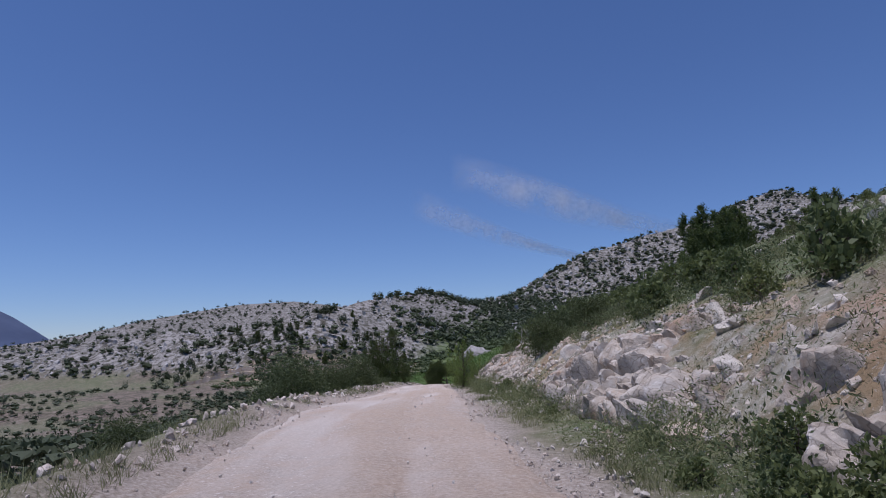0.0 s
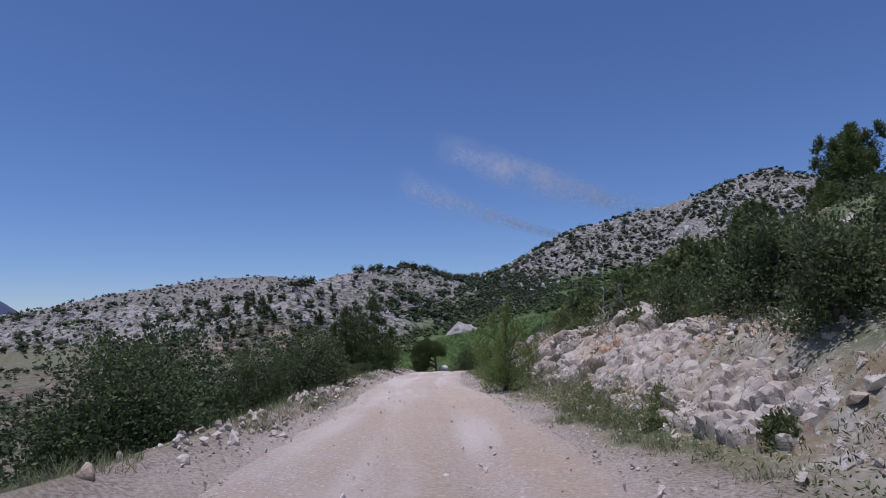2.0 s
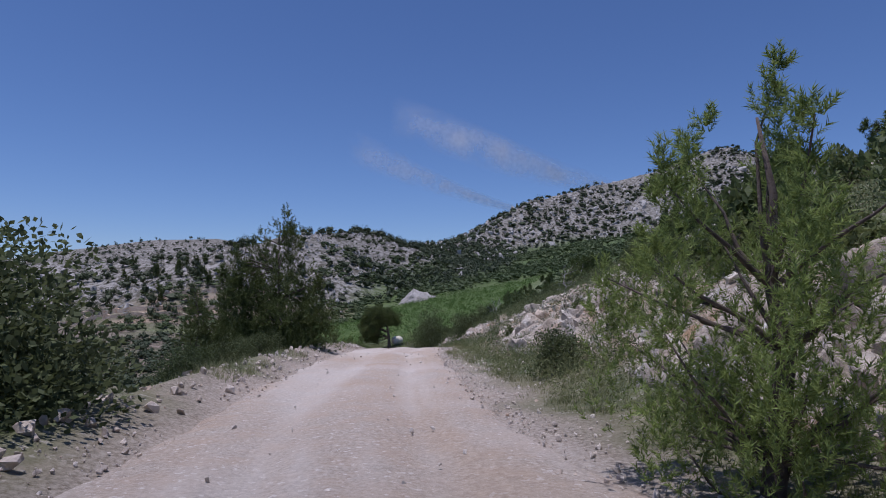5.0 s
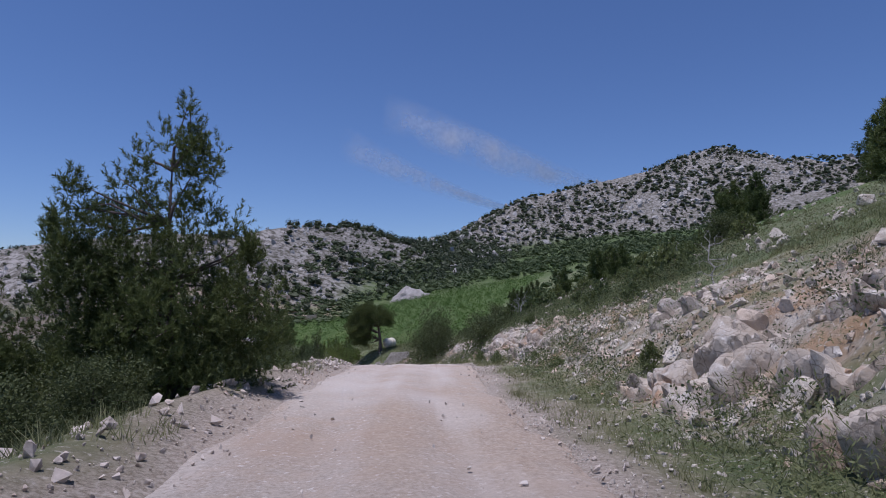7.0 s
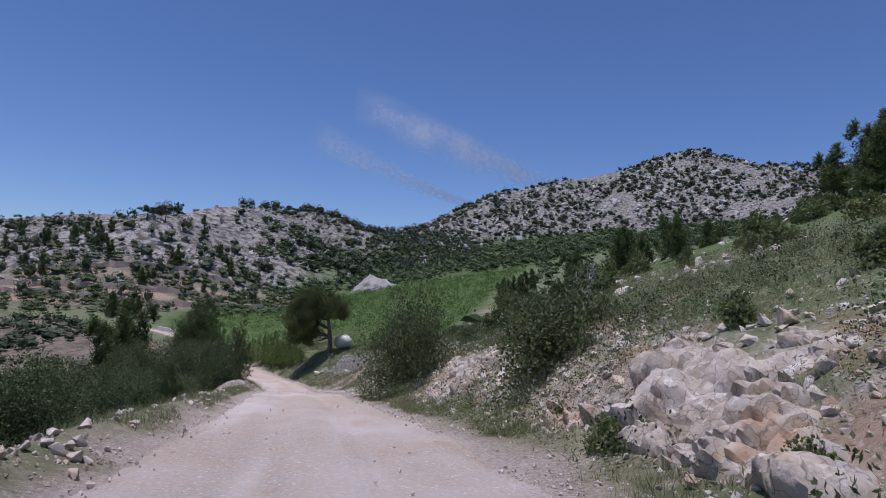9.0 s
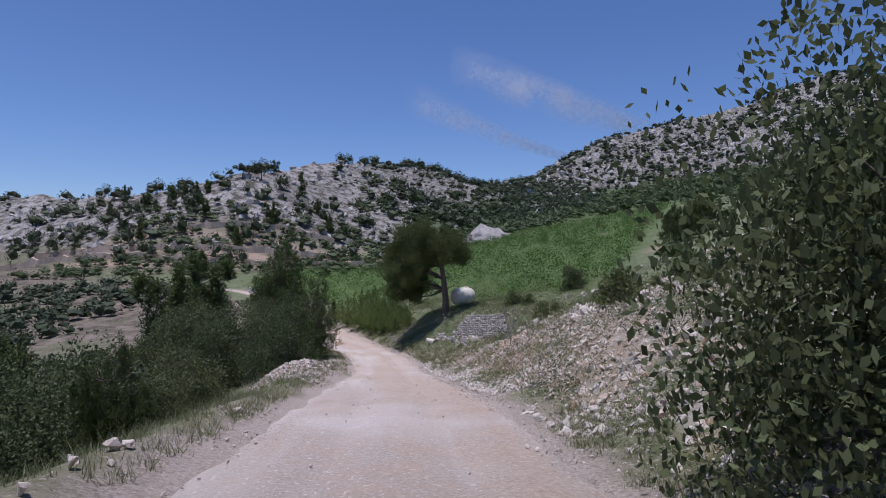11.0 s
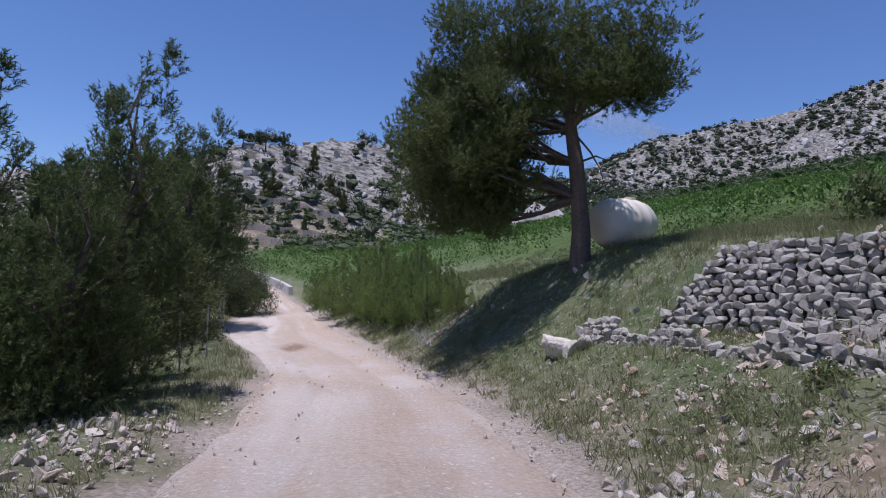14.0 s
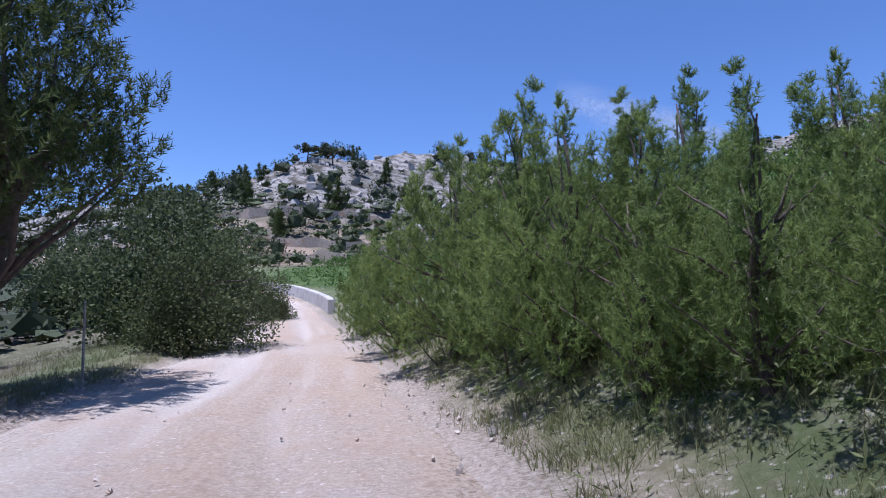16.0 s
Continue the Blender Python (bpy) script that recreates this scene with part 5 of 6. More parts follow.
x = road_x(y) + road_half(y) + r
keep = (fbm(x, y, 3.2, 3, 516) + 0.15 * step(4.5, 6, r) * (y < 48) > 0.02) & (outcrop(x, y) < 0.5)
leafy("dark_maquis", "dark green maquis filling the gaps between the rocks", "scrub", x[keep], y[keep], rg.uniform(0.22, 0.6, keep.sum()), 90, 0.14, DARK_MAQUIS, 31, 0.6)

# vineyard in rows
row = np.repeat(np.arange(-5, 46), 150)
u = rng.uniform(0, 1, len(row))
y = 141 + row * 2.0 + 1.5 * (u - 0.5)
x = -28 + 95 * u
d = x - road_x(np.minimum(y, 199))
keep = (d > np.where(y > 158, 5, np.where(x > 2.5, 8.5, 11))) & ((y > 152) | (x > 2.5)) & (y > np.maximum(131.5, 139 - 0.9 * x)) & (x < 16 + 0.44 * (y - 142)) & (y < 224 + 5 * np.sin(x / 9) - 0.5 * np.maximum(8 - x, 0))
leafy("vineyard", "rows of low green vines on the field", "vines", x[keep], y[keep], rng.uniform(0.35, 0.75, keep.sum()), 30, 0.3, VINE_GREEN, 15, 0.7)

HILL_GREEN = foliage("hill scrub leaves", (0.030, 0.045, 0.020), (0.075, 0.098, 0.045), 0.15)

SLOPE_GREEN = foliage("slope scrub leaves", (0.05, 0.078, 0.028), (0.12, 0.16, 0.065), 0.3)


# scrub and trees on the hills
def on_hills(n, x0, x1, y0, y1, seed, patch, level):
    rg = np.random.default_rng(seed)
    x, y = rg.uniform(x0, x1, n), rg.uniform(y0, y1, n)
    h = hills(x, y, CREST) - np.where(x > -34, field_z(x, y), -8)
    ok = (h > -1.0) & (fbm(x, y, patch, 2, seed) > level)
    return x[ok], y[ok], rg


x, y, rg = on_hills(3800, -330, 40, 214, 420, 501, 22, -0.35)
s = 0.6 + 1.7 * rg.random(len(x)) ** 2.2
leafy("hill_scrub", "dark scrub bushes dotted over the rocky hill", "scrub", x, y, s, 40, 0.34, HILL_GREEN, 16, 0.7, (1, 1, 0.95), core=0.85)
x, y, rg = on_hills(9500, 30, 480, 250, 650, 502, 40, -0.4)
s = 0.9 + 2.4 * rg.random(len(x)) ** 1.6
leafy("mountain_scrub", "dark scrub bushes dotted over the limestone mountain", "scrub", x, y, s, 14, 0.42, HILL_GREEN, 17, 0.7, (1, 1, 0.95), core=0.88)
rg = np.random.default_rng(503)
x, y = rg.uniform(-30, 150, 2300), rg.uniform(238, 470, 2300)
ok = (fbm(x, y, 45, 2, 503) + 0.40 - 0.009 * np.abs(x - 30 - 0.25 * (y - 300)) > -0.05) & (hills(x, y, CREST) > field_z(x, y) - 9) & ~((x < 30) & (y < 262))
leafy("saddle_wood", "dense dark pines in the saddle between the hills", "woods", x[ok], y[ok], rg.uniform(1.3, 2.6, ok.sum()), 40, 0.4, HILL_GREEN, 18, 0.9, (1, 1, 1.25), core=0.75)
# groups of taller trees on the skyline of the near hill
tx = np.concatenate([rg.normal(-54, 2.0, 7), rg.normal(-31, 2.5, 9), rg.normal(-15, 2, 5), rg.uniform(-110, -60, 7)])
ty = np.interp(tx, [-95, -74, -54, -36, -14], [267, 263, 262, 298, 378]) + rg.normal(0, 1.5, len(tx))
leafy("skyline_trees", "small dark pines standing on the crest of the hill", "trees", tx, ty, rg.uniform(1.0, 1.9, len(tx)), 160, 0.26, HILL_GREEN, 19, 1.0, (1, 1, 1.2), core=0.7)
x, y = rg.uniform(-110, -18, 90), rg.uniform(206, 256, 90)
leafy("hill_trees", "dark pines and cypresses on the lower slope of the hill", "trees", x, y, rg.uniform(1.0, 1.8, 90), 160, 0.24, HILL_GREEN, 20, 1.2, (0.9, 0.9, 1.6), core=0.72)

rg = np.random.default_rng(506)
x, y = np.concatenate([rg.uniform(-150, -11, 3200), rg.uniform(-70, -12, 1800)]), np.concatenate([rg.uniform(5, 212, 3200), rg.uniform(92, 208, 1800)])
ok = (x < road_x(y) - 9) & (fbm(x, y, 18, 3, 506) > -0.12)
leafy("valley_scrub", "low scrub dotted over the valley side below the track", "scrub", x[ok], y[ok], rg.uniform(0.35, 1.4, ok.sum()), 24, 0.34, HILL_GREEN, 21, 0.6, core=0.8)
x, y = rg.uniform(10, 220, 2500), rg.uniform(104, 330, 2500)
ok = ((x > 19 + 0.44 * (y - 142)) | (y > 232)) & (np.hypot(x - 20.2, y - 145.5) > 4) & (fbm(x, y, 30, 2, 507) > -0.15)
leafy("slope_scrub", "green scrub on the slope behind the vineyard", "scrub", x[ok], y[ok], rg.uniform(0.6, 1.7, ok.sum()), 34, 0.34, SLOPE_GREEN, 22, 0.7, core=0.8)
x, y = rg.uniform(-26, 120, 1500), rg.uniform(224, 300, 1500)
ok = (y > 226 + 6 * np.sin(x / 9)) & (fbm(x, y, 12, 2, 508) > -0.2)
leafy("field_scrub", "green bushes between the vineyard and the hills", "scrub", x[ok], y[ok], rg.uniform(0.6, 1.8, ok.sum()), 40, 0.32, SLOPE_GREEN, 26, 0.7, core=0.8)
x, y = rg.uniform(-10, 330, 5200), rg.uniform(240, 560, 5200)
over = hills(x, y, CREST) - field_z(x, y)
ok = (over > -40) & (over < 14) & (y < 470) & (fbm(x, y, 25, 2, 509) > -0.25)
leafy("foot_wood", "dark green wood along the foot of the mountain", "woods", x[ok], y[ok], rg.uniform(1.0, 2.3, ok.sum()), 30, 0.34, SLOPE_GREEN, 27, 0.8, (1, 1, 1.1), core=0.82)
x, y = rg.uniform(-75, -6, 620), rg.uniform(192, 238, 620)
ok = fbm(x, y, 10, 2, 510) > -0.2
leafy("terrace_scrub", "bushes along the terraces at the foot of the hill", "scrub", x[ok], y[ok], rg.uniform(0.5, 1.5, ok.sum()), 44, 0.3, SLOPE_GREEN, 28, 0.7, core=0.8)
x, y = rg.uniform(-700, 0, 3000), rg.uniform(430, 800, 3000)
ok = hills(x, y, BACK_CREST) > 0
leafy("back_hill_scrub", "dark scrub on the hill behind", "scrub", x[ok], y[ok], rg.uniform(1.2, 3.0, ok.sum()), 10, 0.8, HILL_GREEN, 23, 0.7, core=0.75)

def skyline_pine(x, y, high, wide, seed):
    rg = np.random.default_rng(seed)
    n = 16
    c = np.stack([rg.uniform(-0.5, 0.5, n) * wide, rg.uniform(-0.5, 0.5, n) * wide, high * rg.uniform(0.55, 0.92, n)], 1)
    return stand(woody("umbrella_pine", seed, c, np.full(n, 0.20 * wide) * rg.uniform(0.8, 1.2, n), (0, 0, high * 0.8), 0.22, (70, 0.42, 0.24), HILL_GREEN, "small umbrella pine on the crest of the rocky hill", "tree", (1, 1, 0.65), group="umbrella pines on the crest"), x, y)


skyline_pine(-53.7, 253.0, 4.2, 3.6, 611)
skyline_pine(-49.5, 256.0, 4.4, 4.6, 612)

HILL_STONE = mineral("weathered hill limestone", (0.28, 0.265, 0.245), (0.48, 0.46, 0.425), (0.24, 0.21, 0.17), 1.5, bump=0.2)
# limestone outcrops on the hills
for name, label, box, seed, big in (("hill_outcrops", "grey limestone outcrops on the rocky hill", (-330, 40, 216, 420), 504, 0.9), ("mountain_outcrops", "pale limestone outcrops on the mountain", (30, 480, 260, 650), 505, 2.0)):
    x, y, rg = on_hills(6500, *box, seed, 15, -0.15)
    scatter_stones(name, label, x, y, big * (0.4 + 1.6 * rg.random(len(x)) ** 3), HILL_STONE, seed, 0.05, ground_z(x, y, fine=False))

# far mountain
def far_mountain():
    xs = np.linspace(-3600, -900, 46)
    top = np.interp(xs, [-3600, -1900, -1115, -1041, -960, -900], [430, 330, 124, 78, 30, -40]) + 9 * fbm(xs, xs * 0, 130, 3, 81)
    v, f = [], []
    for k in range(8):
        u = k / 7
        for x, t in zip(xs, top):
            v.append((x, 1500 - 500 * (1 - u), -80 + (t + 80) * u + (25 * fbm(np.array([x]), np.array([u * 400]), 110, 3, 82)[0] if 0 < k < 7 else 0)))
    for k in range(7):
        for i in range(45):
            f.append((k * 46 + i, k * 46 + i + 1, (k + 1) * 46 + i + 1, (k + 1) * 46 + i))
    return tagged(new("far_mountain", mesh_of("far_mountain", v, f, HAZE, smooth=True)), "distant blue mountain ridge across the valley", "mountain", kind="structure")


# the blue haze of distance is mixed into the slope's own base colour
HAZE = mineral("distant slope tinted haze blue", (0.055, 0.075, 0.13), (0.075, 0.10, 0.165), (0.05, 0.065, 0.11), 90, bump=0.5, own=0.0)
far_mountain()


# two thin streaks of cirrus high over the mountain
def cirrus(az0, el0, az1, el1, wide, seed):
    rows, cols, far = 24, 7, 4200.0
    v, f, fade = [], [], []
    for i in range(rows):
        u = i / (rows - 1)
        az, el = radians(az0 + (az1 - az0) * u), radians(el0 + (el1 - el0) * u + 0.25 * math.sin(5 * u + seed))
        for j in range(cols):
            e = el + radians(wide) * (j / (cols - 1) - 0.5) * (0.8 + 0.5 * math.sin(3 * u + seed))
            v.append((far * math.sin(az) * math.cos(e), far * math.cos(az) * math.cos(e), far * math.sin(e)))
            fade.append(math.sin(math.pi * u) ** 0.6 * math.sin(math.pi * j / (cols - 1)) ** 1.3)
    for i in range(rows - 1):
        for j in range(cols - 1):
            k = i * cols + j
            f.append((k, k + 1, k + cols + 1, k + cols))
    me = mesh_of("backdrop_cloud", v, f, CIRRUS, smooth=True)
    attribute(me, "fade", np.array(fade))
    tagged(new("backdrop_cloud", me), "thin white streak of cirrus cloud over the mountain", "cloud", kind="structure")


def cirrus_material():
    m, nt, p = shader("cirrus")
    t = nt.nodes.new("ShaderNodeBsdfTranslucent")
    t.inputs["Color"].default_value = (0.9, 0.92, 0.95, 1)
    clear = nt.nodes.new("ShaderNodeBsdfTransparent")
    s = nt.nodes.new("ShaderNodeMixShader")
    thick = times(nt, times(nt, ramp(nt, noise_node(nt, 190, 6, 0.65), 0.3, 0.7), mask(nt, "fade")), 1.05)
    nt.links.new(thick, s.inputs[0])
    nt.links.new(clear.outputs[0], s.inputs[1])
    nt.links.new(t.outputs[0], s.inputs[2])
    nt.links.new(s.outputs[0], nt.nodes["Material Output"].inputs["Surface"])
    return m


CIRRUS = cirrus_material()
cirrus(1.0, 16.2, 24.5, 8.6, 3.3, 1)
cirrus(-3.0, 13.4, 17.0, 6.2, 2.9, 2)


# spoil heap of pale gravel at the corner of the field
def spoil_heap():
    rg = np.random.default_rng(61)
    v, f = [], []
    n, m = 30, 9
    for k in range(m):
        u = k / (m - 1)
        for i in range(n):
            a = i * math.tau / n
            q = (1 - u) * (1 + 0.15 * math.sin(3 * a) + 0.1 * rg.normal() * (k < m - 1))
            x, y = 10.4 + 6.4 * q * math.cos(a) - 1.2 * u, 226 + 5 * q * math.sin(a)
            v.append((x, y, -5.2 + 0.2 * (x - 10.4) + 4.6 * u ** 0.9 - 1.2 * (k == 0) + 0.12 * rg.normal()))
    for k in range(m - 1):
        for i in range(n):
            f.append((k * n + i, k * n + (i + 1) % n, (k + 1) * n + (i + 1) % n, (k + 1) * n + i))
    tagged(new("gravel_heap", mesh_of("gravel_heap", v, f, SPOIL, smooth=True)), "pale heap of quarried gravel at the edge of the vineyard", "gravel heap")


SPOIL = mineral("spoil", (0.21, 0.20, 0.185), (0.36, 0.345, 0.32), (0.22, 0.20, 0.16), 1.2, bump=0.15)
spoil_heap()


# low terrace walls at the foot of the hill
def terrace_wall(y0, x0, x1, seed):
    rg = np.random.default_rng(seed)
    bm = bmesh.new()
    rings = []
    for x in np.arange(x0, x1, 1.5):
        y = y0 + 3 * math.sin(x / 14 + seed) + 0.2 * rg.normal()
        z = on_ground(x, y)
        h = 1.2 + 0.2 * rg.normal()
        rings.append([bm.verts.new(p) for p in ((x, y - 0.35, z - 0.6), (x, y - 0.25, z + h), (x, y + 0.3, z + h + 0.05 * rg.normal()), (x, y + 0.4, z - 0.6))])
    for p, q in zip(rings, rings[1:]):
        for i in range(3):
            bm.faces.new((p[i], p[i + 1], q[i + 1], q[i]))
    ob = thing("terrace_wall", (0, 0, 0), "low rough stone terrace wall at the foot of the hill", "wall", "terrace walls")
    part("masonry", bm, RED_STONE, ob)


terrace_wall(211, -95, -14, 1)
terrace_wall(219, -90, -18, 2)
terrace_wall(228, -70, -24, 3)


# ---- tank ----
def tank():
    ob = thing("water_tank", pose(1.35, 136.2, on_ground(1.35, 136.0) + 0.05, 0, 0, 40), "cream plastic water tank lying in the grass behind the pine", "tank")
    bm = bmesh.new()
    n, prof = 28, [(-1.02, 0.0), (-1.0, 0.25), (-0.92, 0.45), (-0.78, 0.6), (-0.6, 0.68), (-0.2, 0.7), (-0.17, 0.72), (-0.12, 0.72), (-0.09, 0.7), (0.25, 0.7), (0.28, 0.72), (0.33, 0.72), (0.36, 0.7), (0.6, 0.68), (0.78, 0.6), (0.92, 0.45), (1.0, 0.25), (1.02, 0.0)]
    rings = [[bm.verts.new((u, r * math.cos(i * math.tau / n), 0.66 + r * math.sin(i * math.tau / n))) for i in range(n)] for u, r in prof]
    for a, b in zip(rings, rings[1:]):
        for i in range(n):
            bm.faces.new((a[i], a[(i + 1) % n], b[(i + 1) % n], b[i]))
    bmesh.ops.remove_doubles(bm, verts=bm.verts, dist=0.001)
    part("shell", bm, TANK, ob, smooth=True)
    bm = bmesh.new()
    limb(bm, [(0.3, 0, 1.3), (0.3, 0, 1.44)], [0.16, 0.15], 16)
    part("lid", bm, TANK, ob)


TANK = mineral("cream plastic", (0.62, 0.58, 0.47), (0.70, 0.66, 0.55), (0.50, 0.45, 0.36), 0.8, rough=0.5, bump=0.003, own=0.05)
tank()


# ---- dry stone retaining wall below the vineyard ----
def building_stones():
    """Roughly squared stones with broken corners."""
    out = []
    for k in range(10):
        rg = np.random.default_rng(450 + k)
        bm = bmesh.new()
        for sx in (-1, 1):
            for sy in (-1, 1):
                for sz in (-1, 1):
                    p = np.array([sx, sy, sz]) * rg.uniform(0.35, 0.85, 3)
                    bm.verts.new(p)
                    bm.verts.new(p * rg.uniform(0.55, 1.25, 3))
        for q in rg.normal(size=(8, 3)):
            bm.verts.new(q / np.linalg.norm(q) * rg.uniform(0.9, 1.15))
        bmesh.ops.convex_hull(bm, input=bm.verts)
        for v in [v for v in bm.verts if not v.link_faces]:
            bm.verts.remove(v)
        bm.verts.index_update()
        out.append((np.array([v.co[:] for v in bm.verts]), [[v.index for v in f.verts] for f in bm.faces]))
        bm.free()
    return out


def wall_stones(ob, seed, line, back, foot, high, pitch, size, batter):
    """Rough courses of stones along a line of points; high(u): the height there."""
    rg = np.random.default_rng(seed)
    shapes = [mesh_of("stone", v * np.array(size), f, WALL_STONE) for v, f in building_stones()]
    pts = np.array(line)
    far = np.concatenate([[0], np.cumsum(np.linalg.norm(np.diff(pts, axis=0), axis=1))])
    for k in range(24):
        z = k * pitch[1]
        u = 0.5 * pitch[0] * (k % 2)
        while u < far[-1]:
            if z < high(u) + 0.05 * rg.normal():
                p = np.array([np.interp(u, far, pts[:, 0]), np.interp(u, far, pts[:, 1])]) + np.array(back) * (batter * z + rg.normal(0, 0.02))
                st = new("stone", shapes[rg.integers(10)])
                st.parent = ob
                st.matrix_world = pose(p[0], p[1], foot(u) + z + rg.normal(0, 0.012), rg.uniform(-22, 22), rg.uniform(-22, 22), rg.uniform(0, 360)) @ Matrix.Diagonal((*rg.uniform(0.7, 1.3, 3), 1))
            u += pitch[0] * rg.uniform(0.8, 1.2)
    return far[-1]


def stone_wall():
    ob = thing("dry_stone_wall", (0, 0, 0), "grey dry stone retaining wall in the grassy bank", "wall")
    long = float(np.linalg.norm(WALL_B - WALL_A))

    def high(u):
        return 1.5 * min(1.0, (u + 0.2) / 1.1) * min(1.0, (long + 0.3 - u) / 0.8)

    wall_stones(ob, 31, [WALL_A, WALL_B], WALL_BACK, wall_foot, high, (0.18, 0.118), (0.112, 0.10, 0.082), 0.42)
    bm = bmesh.new()
    ring = []
    for u in np.linspace(-0.1, long + 0.1, 12):
        lim = max(0.08, high(u) - 0.05)
        p, q = WALL_A + WALL_ALONG * u + WALL_BACK * 0.05, WALL_A + WALL_ALONG * u + WALL_BACK * (0.05 + 0.42 * lim)
        q2 = q + WALL_BACK * 0.8
        ring.append([bm.verts.new(v) for v in ((p[0], p[1], wall_foot(u) - 0.3), (q[0], q[1], wall_foot(u) + lim), (q2[0], q2[1], wall_foot(u) + lim - 0.2))])
    for m, n in zip(ring, ring[1:]):
        for i in range(2):
            bm.faces.new((m[i], m[i + 1], n[i + 1], n[i]))
    part("rubble_core", bm, RUBBLE_CORE, ob)


def low_wall():
    """The tumbled lower wall of the terrace."""
    ob = thing("low_stone_wall", (0, 0, 0), "low tumbled dry stone wall at the foot of the grassy bank", "wall")
    line = [(-0.7, 131.3), (0.0, 129.7), (0.5, 128.3), (0.85, 126.9), (1.1, 125.5)]
    spots = np.array(line)
    far = np.concatenate([[0], np.cumsum(np.linalg.norm(np.diff(spots, axis=0), axis=1))])

    def foot(u):
        return on_ground(float(np.interp(u, far, spots[:, 0])), float(np.interp(u, far, spots[:, 1]))) - 0.04

    def high(u):
        return 0.27 + 0.22 * math.sin(2.1 * u + 0.6) * math.sin(0.9 * u + 1.0)

    wall_stones(ob, 33, line, (0.95, 0.3), foot, high, (0.19, 0.11), (0.12, 0.105, 0.085), 0.3)


RUBBLE_CORE = mineral("earth packed between stones", (0.10, 0.09, 0.07), (0.16, 0.145, 0.115), (0.08, 0.075, 0.055), 0.1, bump=0.02)
stone_wall()
low_wall()


# ---- roadside wall ----
def roadside_wall():
    ob = thing("roadside_wall", (0, 0, 0), "low pale rendered wall along the bend of the track", "wall")
    bm = bmesh.new()
    ys = np.linspace(163.5, 181, 15)
    rings = []
    for y in ys:
        x, z = float(road_x(y) + road_half(y)) + 0.35, float(road_z(y))
        rings.append([bm.verts.new(p) for p in ((x - 0.15, y, z - 0.3), (x - 0.13, y, z + 0.62), (x - 0.10, y, z + 0.66), (x + 0.17, y, z + 0.66), (x + 0.2, y, z + 0.62), (x + 0.2, y, z - 0.3))])
    for p, q in zip(rings, rings[1:]):
        for i in range(6):
            bm.faces.new((p[i], p[(i + 1) % 6], q[(i + 1) % 6], q[i]))
    bm.faces.new(rings[0])
    bm.faces.new(rings[-1])
    part("masonry", bm, CONCRETE, ob)


roadside_wall()


# ---- fences ----
STEEL = mineral("rusty steel", (0.10, 0.085, 0.075), (0.20, 0.17, 0.15), (0.16, 0.08, 0.05), 0.1, rough=0.6, bump=0.001)


def fence(name, label, posts, material, r):
    ob = thing(name, (0, 0, 0), label, "fence")
    tops = []
    for x, y, h, lx in posts:
        bm = bmesh.new()
        z = on_ground(x, y)
        line = [(x, y, z - 0.3), (x + lx * 0.5, y, z + h * 0.5), (x + lx, y, z + h)]
        limb(bm, line, [r, r, r * 0.9], 7)
        part("post", bm, material, ob)
        tops.append((x, y, z, h, lx))
    for (x0, y0, z0, h0, l0), (x1, y1, z1, h1, l1) in zip(tops, tops[1:] if len(tops) > 2 else []):
        for u in (0.2, 0.45, 0.7, 0.93):
            bm = bmesh.new()
            limb(bm, [(x0 + l0 * u, y0, z0 + h0 * u), ((x0 + x1) / 2, (y0 + y1) / 2, (z0 + z1) / 2 + (h0 + h1) / 2 * u - 0.03), (x1 + l1 * u, y1, z1 + h1 * u)], [0.003] * 3, 4)
            part("wire", bm, STEEL, ob)


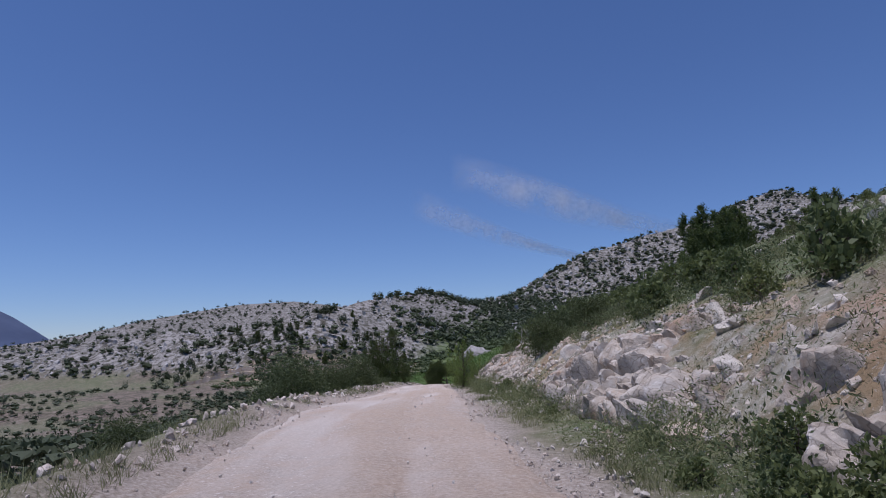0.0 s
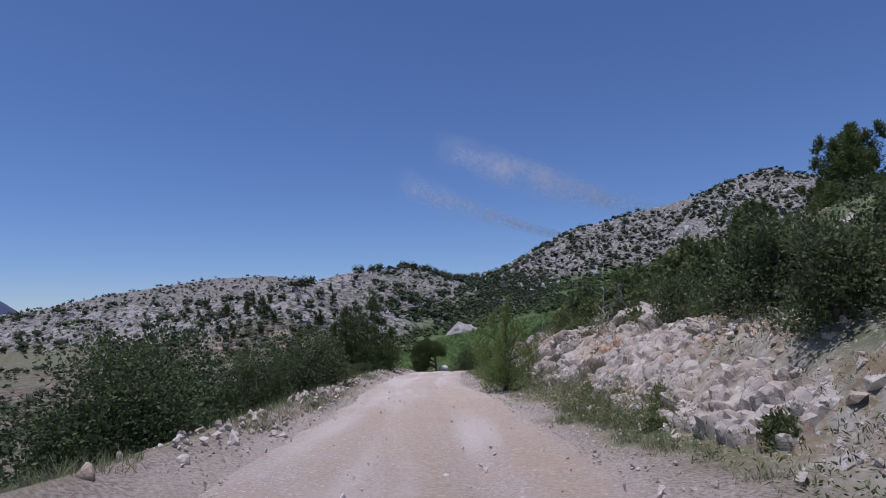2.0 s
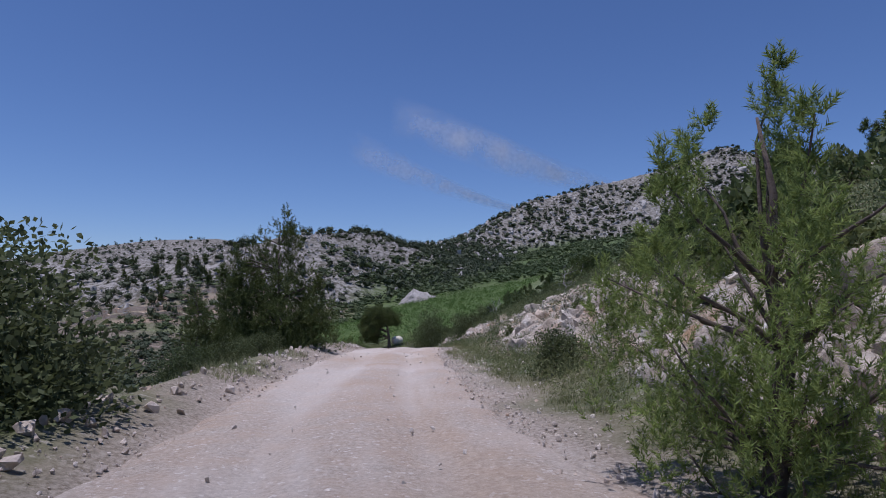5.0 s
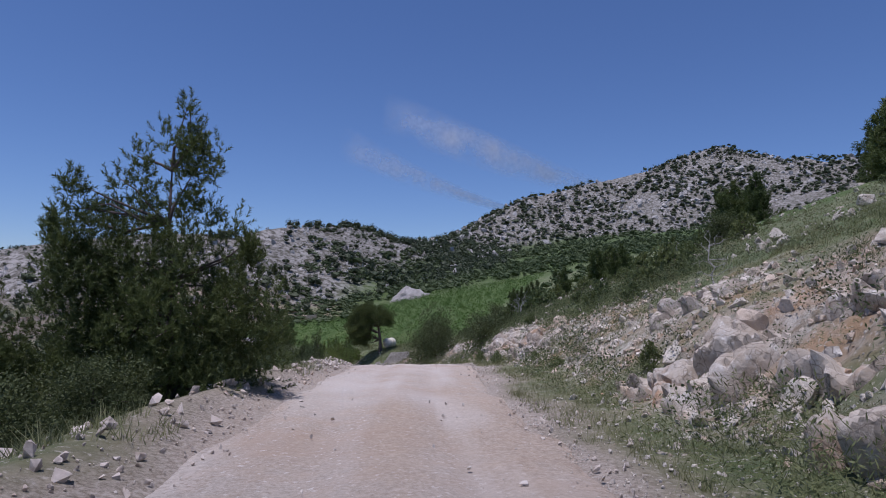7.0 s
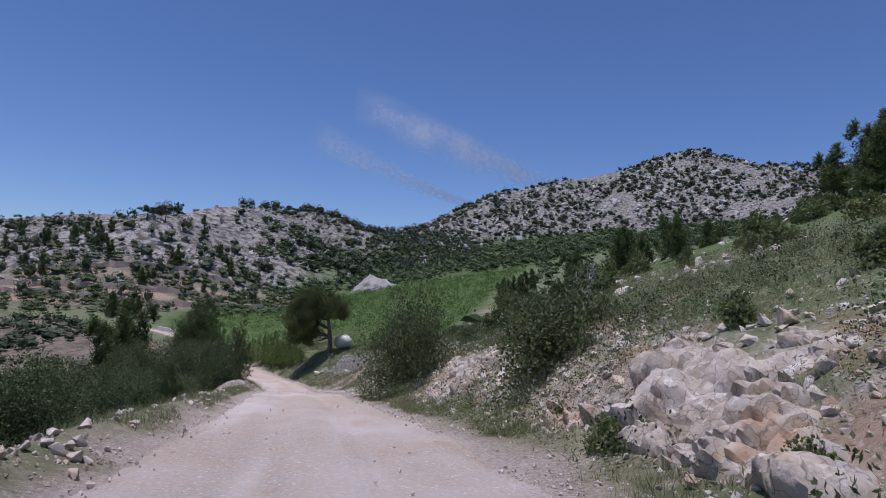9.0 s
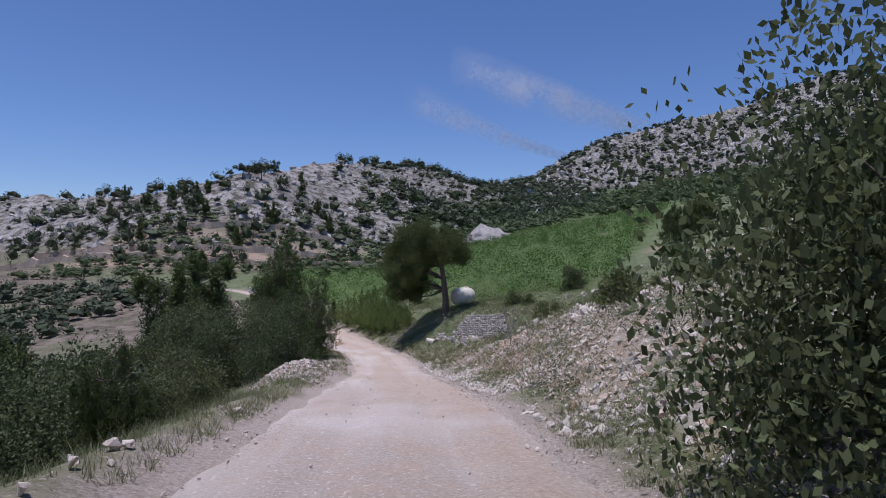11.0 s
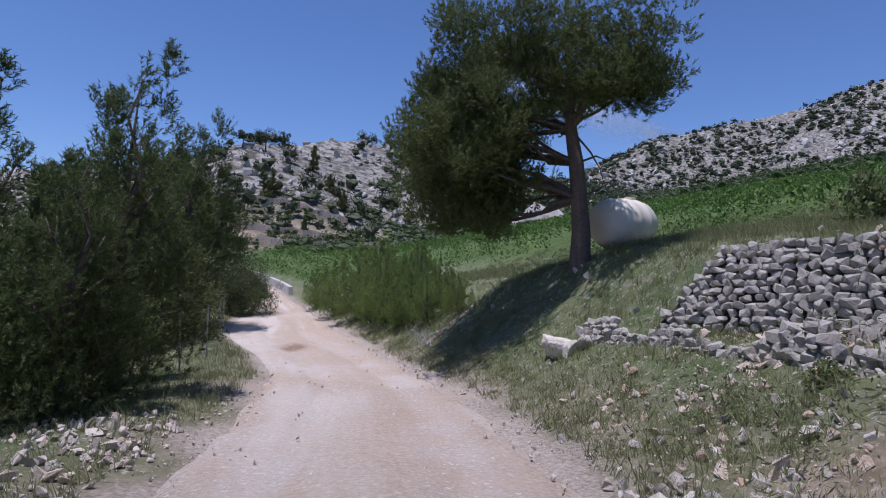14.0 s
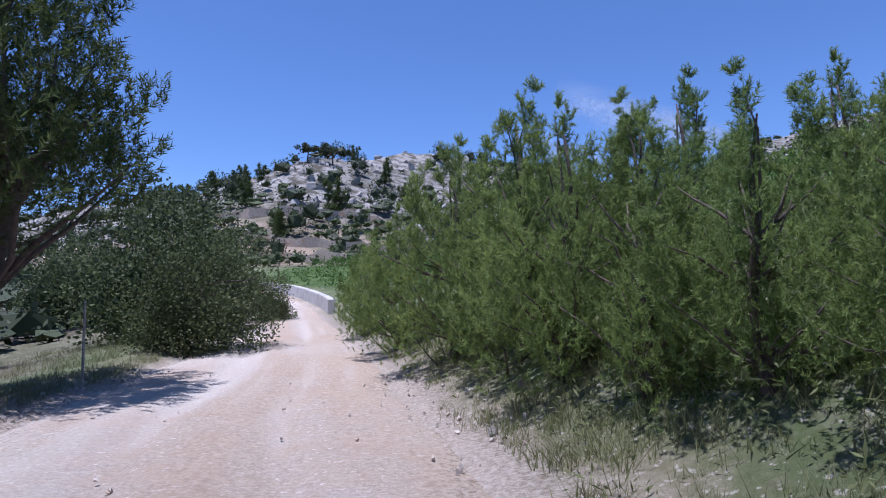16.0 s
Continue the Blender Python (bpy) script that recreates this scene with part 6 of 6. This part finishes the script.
fence("wire_fence", "thin posts with wire along the grassy edge of the track", [(-9.4, 131.3, 1.2, 0.05), (-10.0, 134.0, 1.5, -0.05), (-10.9, 137.6, 1.6, 0.03), (-12.2, 141.7, 1.55, 0.04), (-13.2, 144.5, 1.5, 0.0), (-14.6, 148, 1.5, 0.03)], DEADWOOD, 0.023)
fence("bent_fence", "leaning weathered stake and thin iron rod above the rubble slope", [(2.75, 117.0, 1.55, 0.18), (2.3, 112.7, 1.75, -0.36)], DEADWOOD, 0.02)


# ---- dead branches ----
def dead_branch(x, y, turn, size, seed, rise=0.25, label="bleached fallen dead branch on the verge"):
    rg = np.random.default_rng(seed)
    ob = thing("dead_branch", pose(x, y, on_ground(x, y) + 0.03, 0, 0, turn), label, "branch", "dead branches")
    bm = bmesh.new()
    main = bent(rg, (0, 0, 0), (1.2 * size * (1.2 - rise), 0.1, 1.3 * rise * size), 6, 0.12)
    limb(bm, main, np.linspace(0.028, 0.008, 6) * size, 6)
    part("wood", bm, DEADWOOD, ob)
    for k in range(10):
        bm = bmesh.new()
        p = main[1 + k % 5]
        q = p + np.array([rg.uniform(-0.1, 0.45), rg.normal(0, 0.3), rg.uniform(0.0, 0.25 + 0.5 * rise)]) * size
        limb(bm, bent(rg, p, q, 4, 0.2), np.linspace(0.012, 0.004, 4) * size, 5)
        for _ in range(3):
            limb(bm, bent(rg, q, q + rg.normal(0, 0.16, 3) * size, 3, 0.15), np.array([0.005, 0.004, 0.002]) * size, 4)
        part("twig", bm, DEADWOOD, ob)


dead_branch(-4.0, 138.3, 115, 1.0, 41, 0.14)
dead_branch(-4.2, 138.7, 90, 0.9, 42)
dead_branch(-4.5, 139.6, 60, 0.7, 47, 0.3)
for x, y, turn, size, seed in [(5.0, 40.1, 70, 1.0, 43), (5.6, 39.2, 150, 0.8, 46), (6.7, 61.3, 60, 0.9, 44), (8.8, 89.5, 20, 1.2, 45), (8.8, 88.3, 200, 1.0, 48), (10.5, 70.0, 60, 0.8, 49)]:
    dead_branch(x, y, turn, size, seed, 0.85, "bare dead shrub standing on the stony slope")
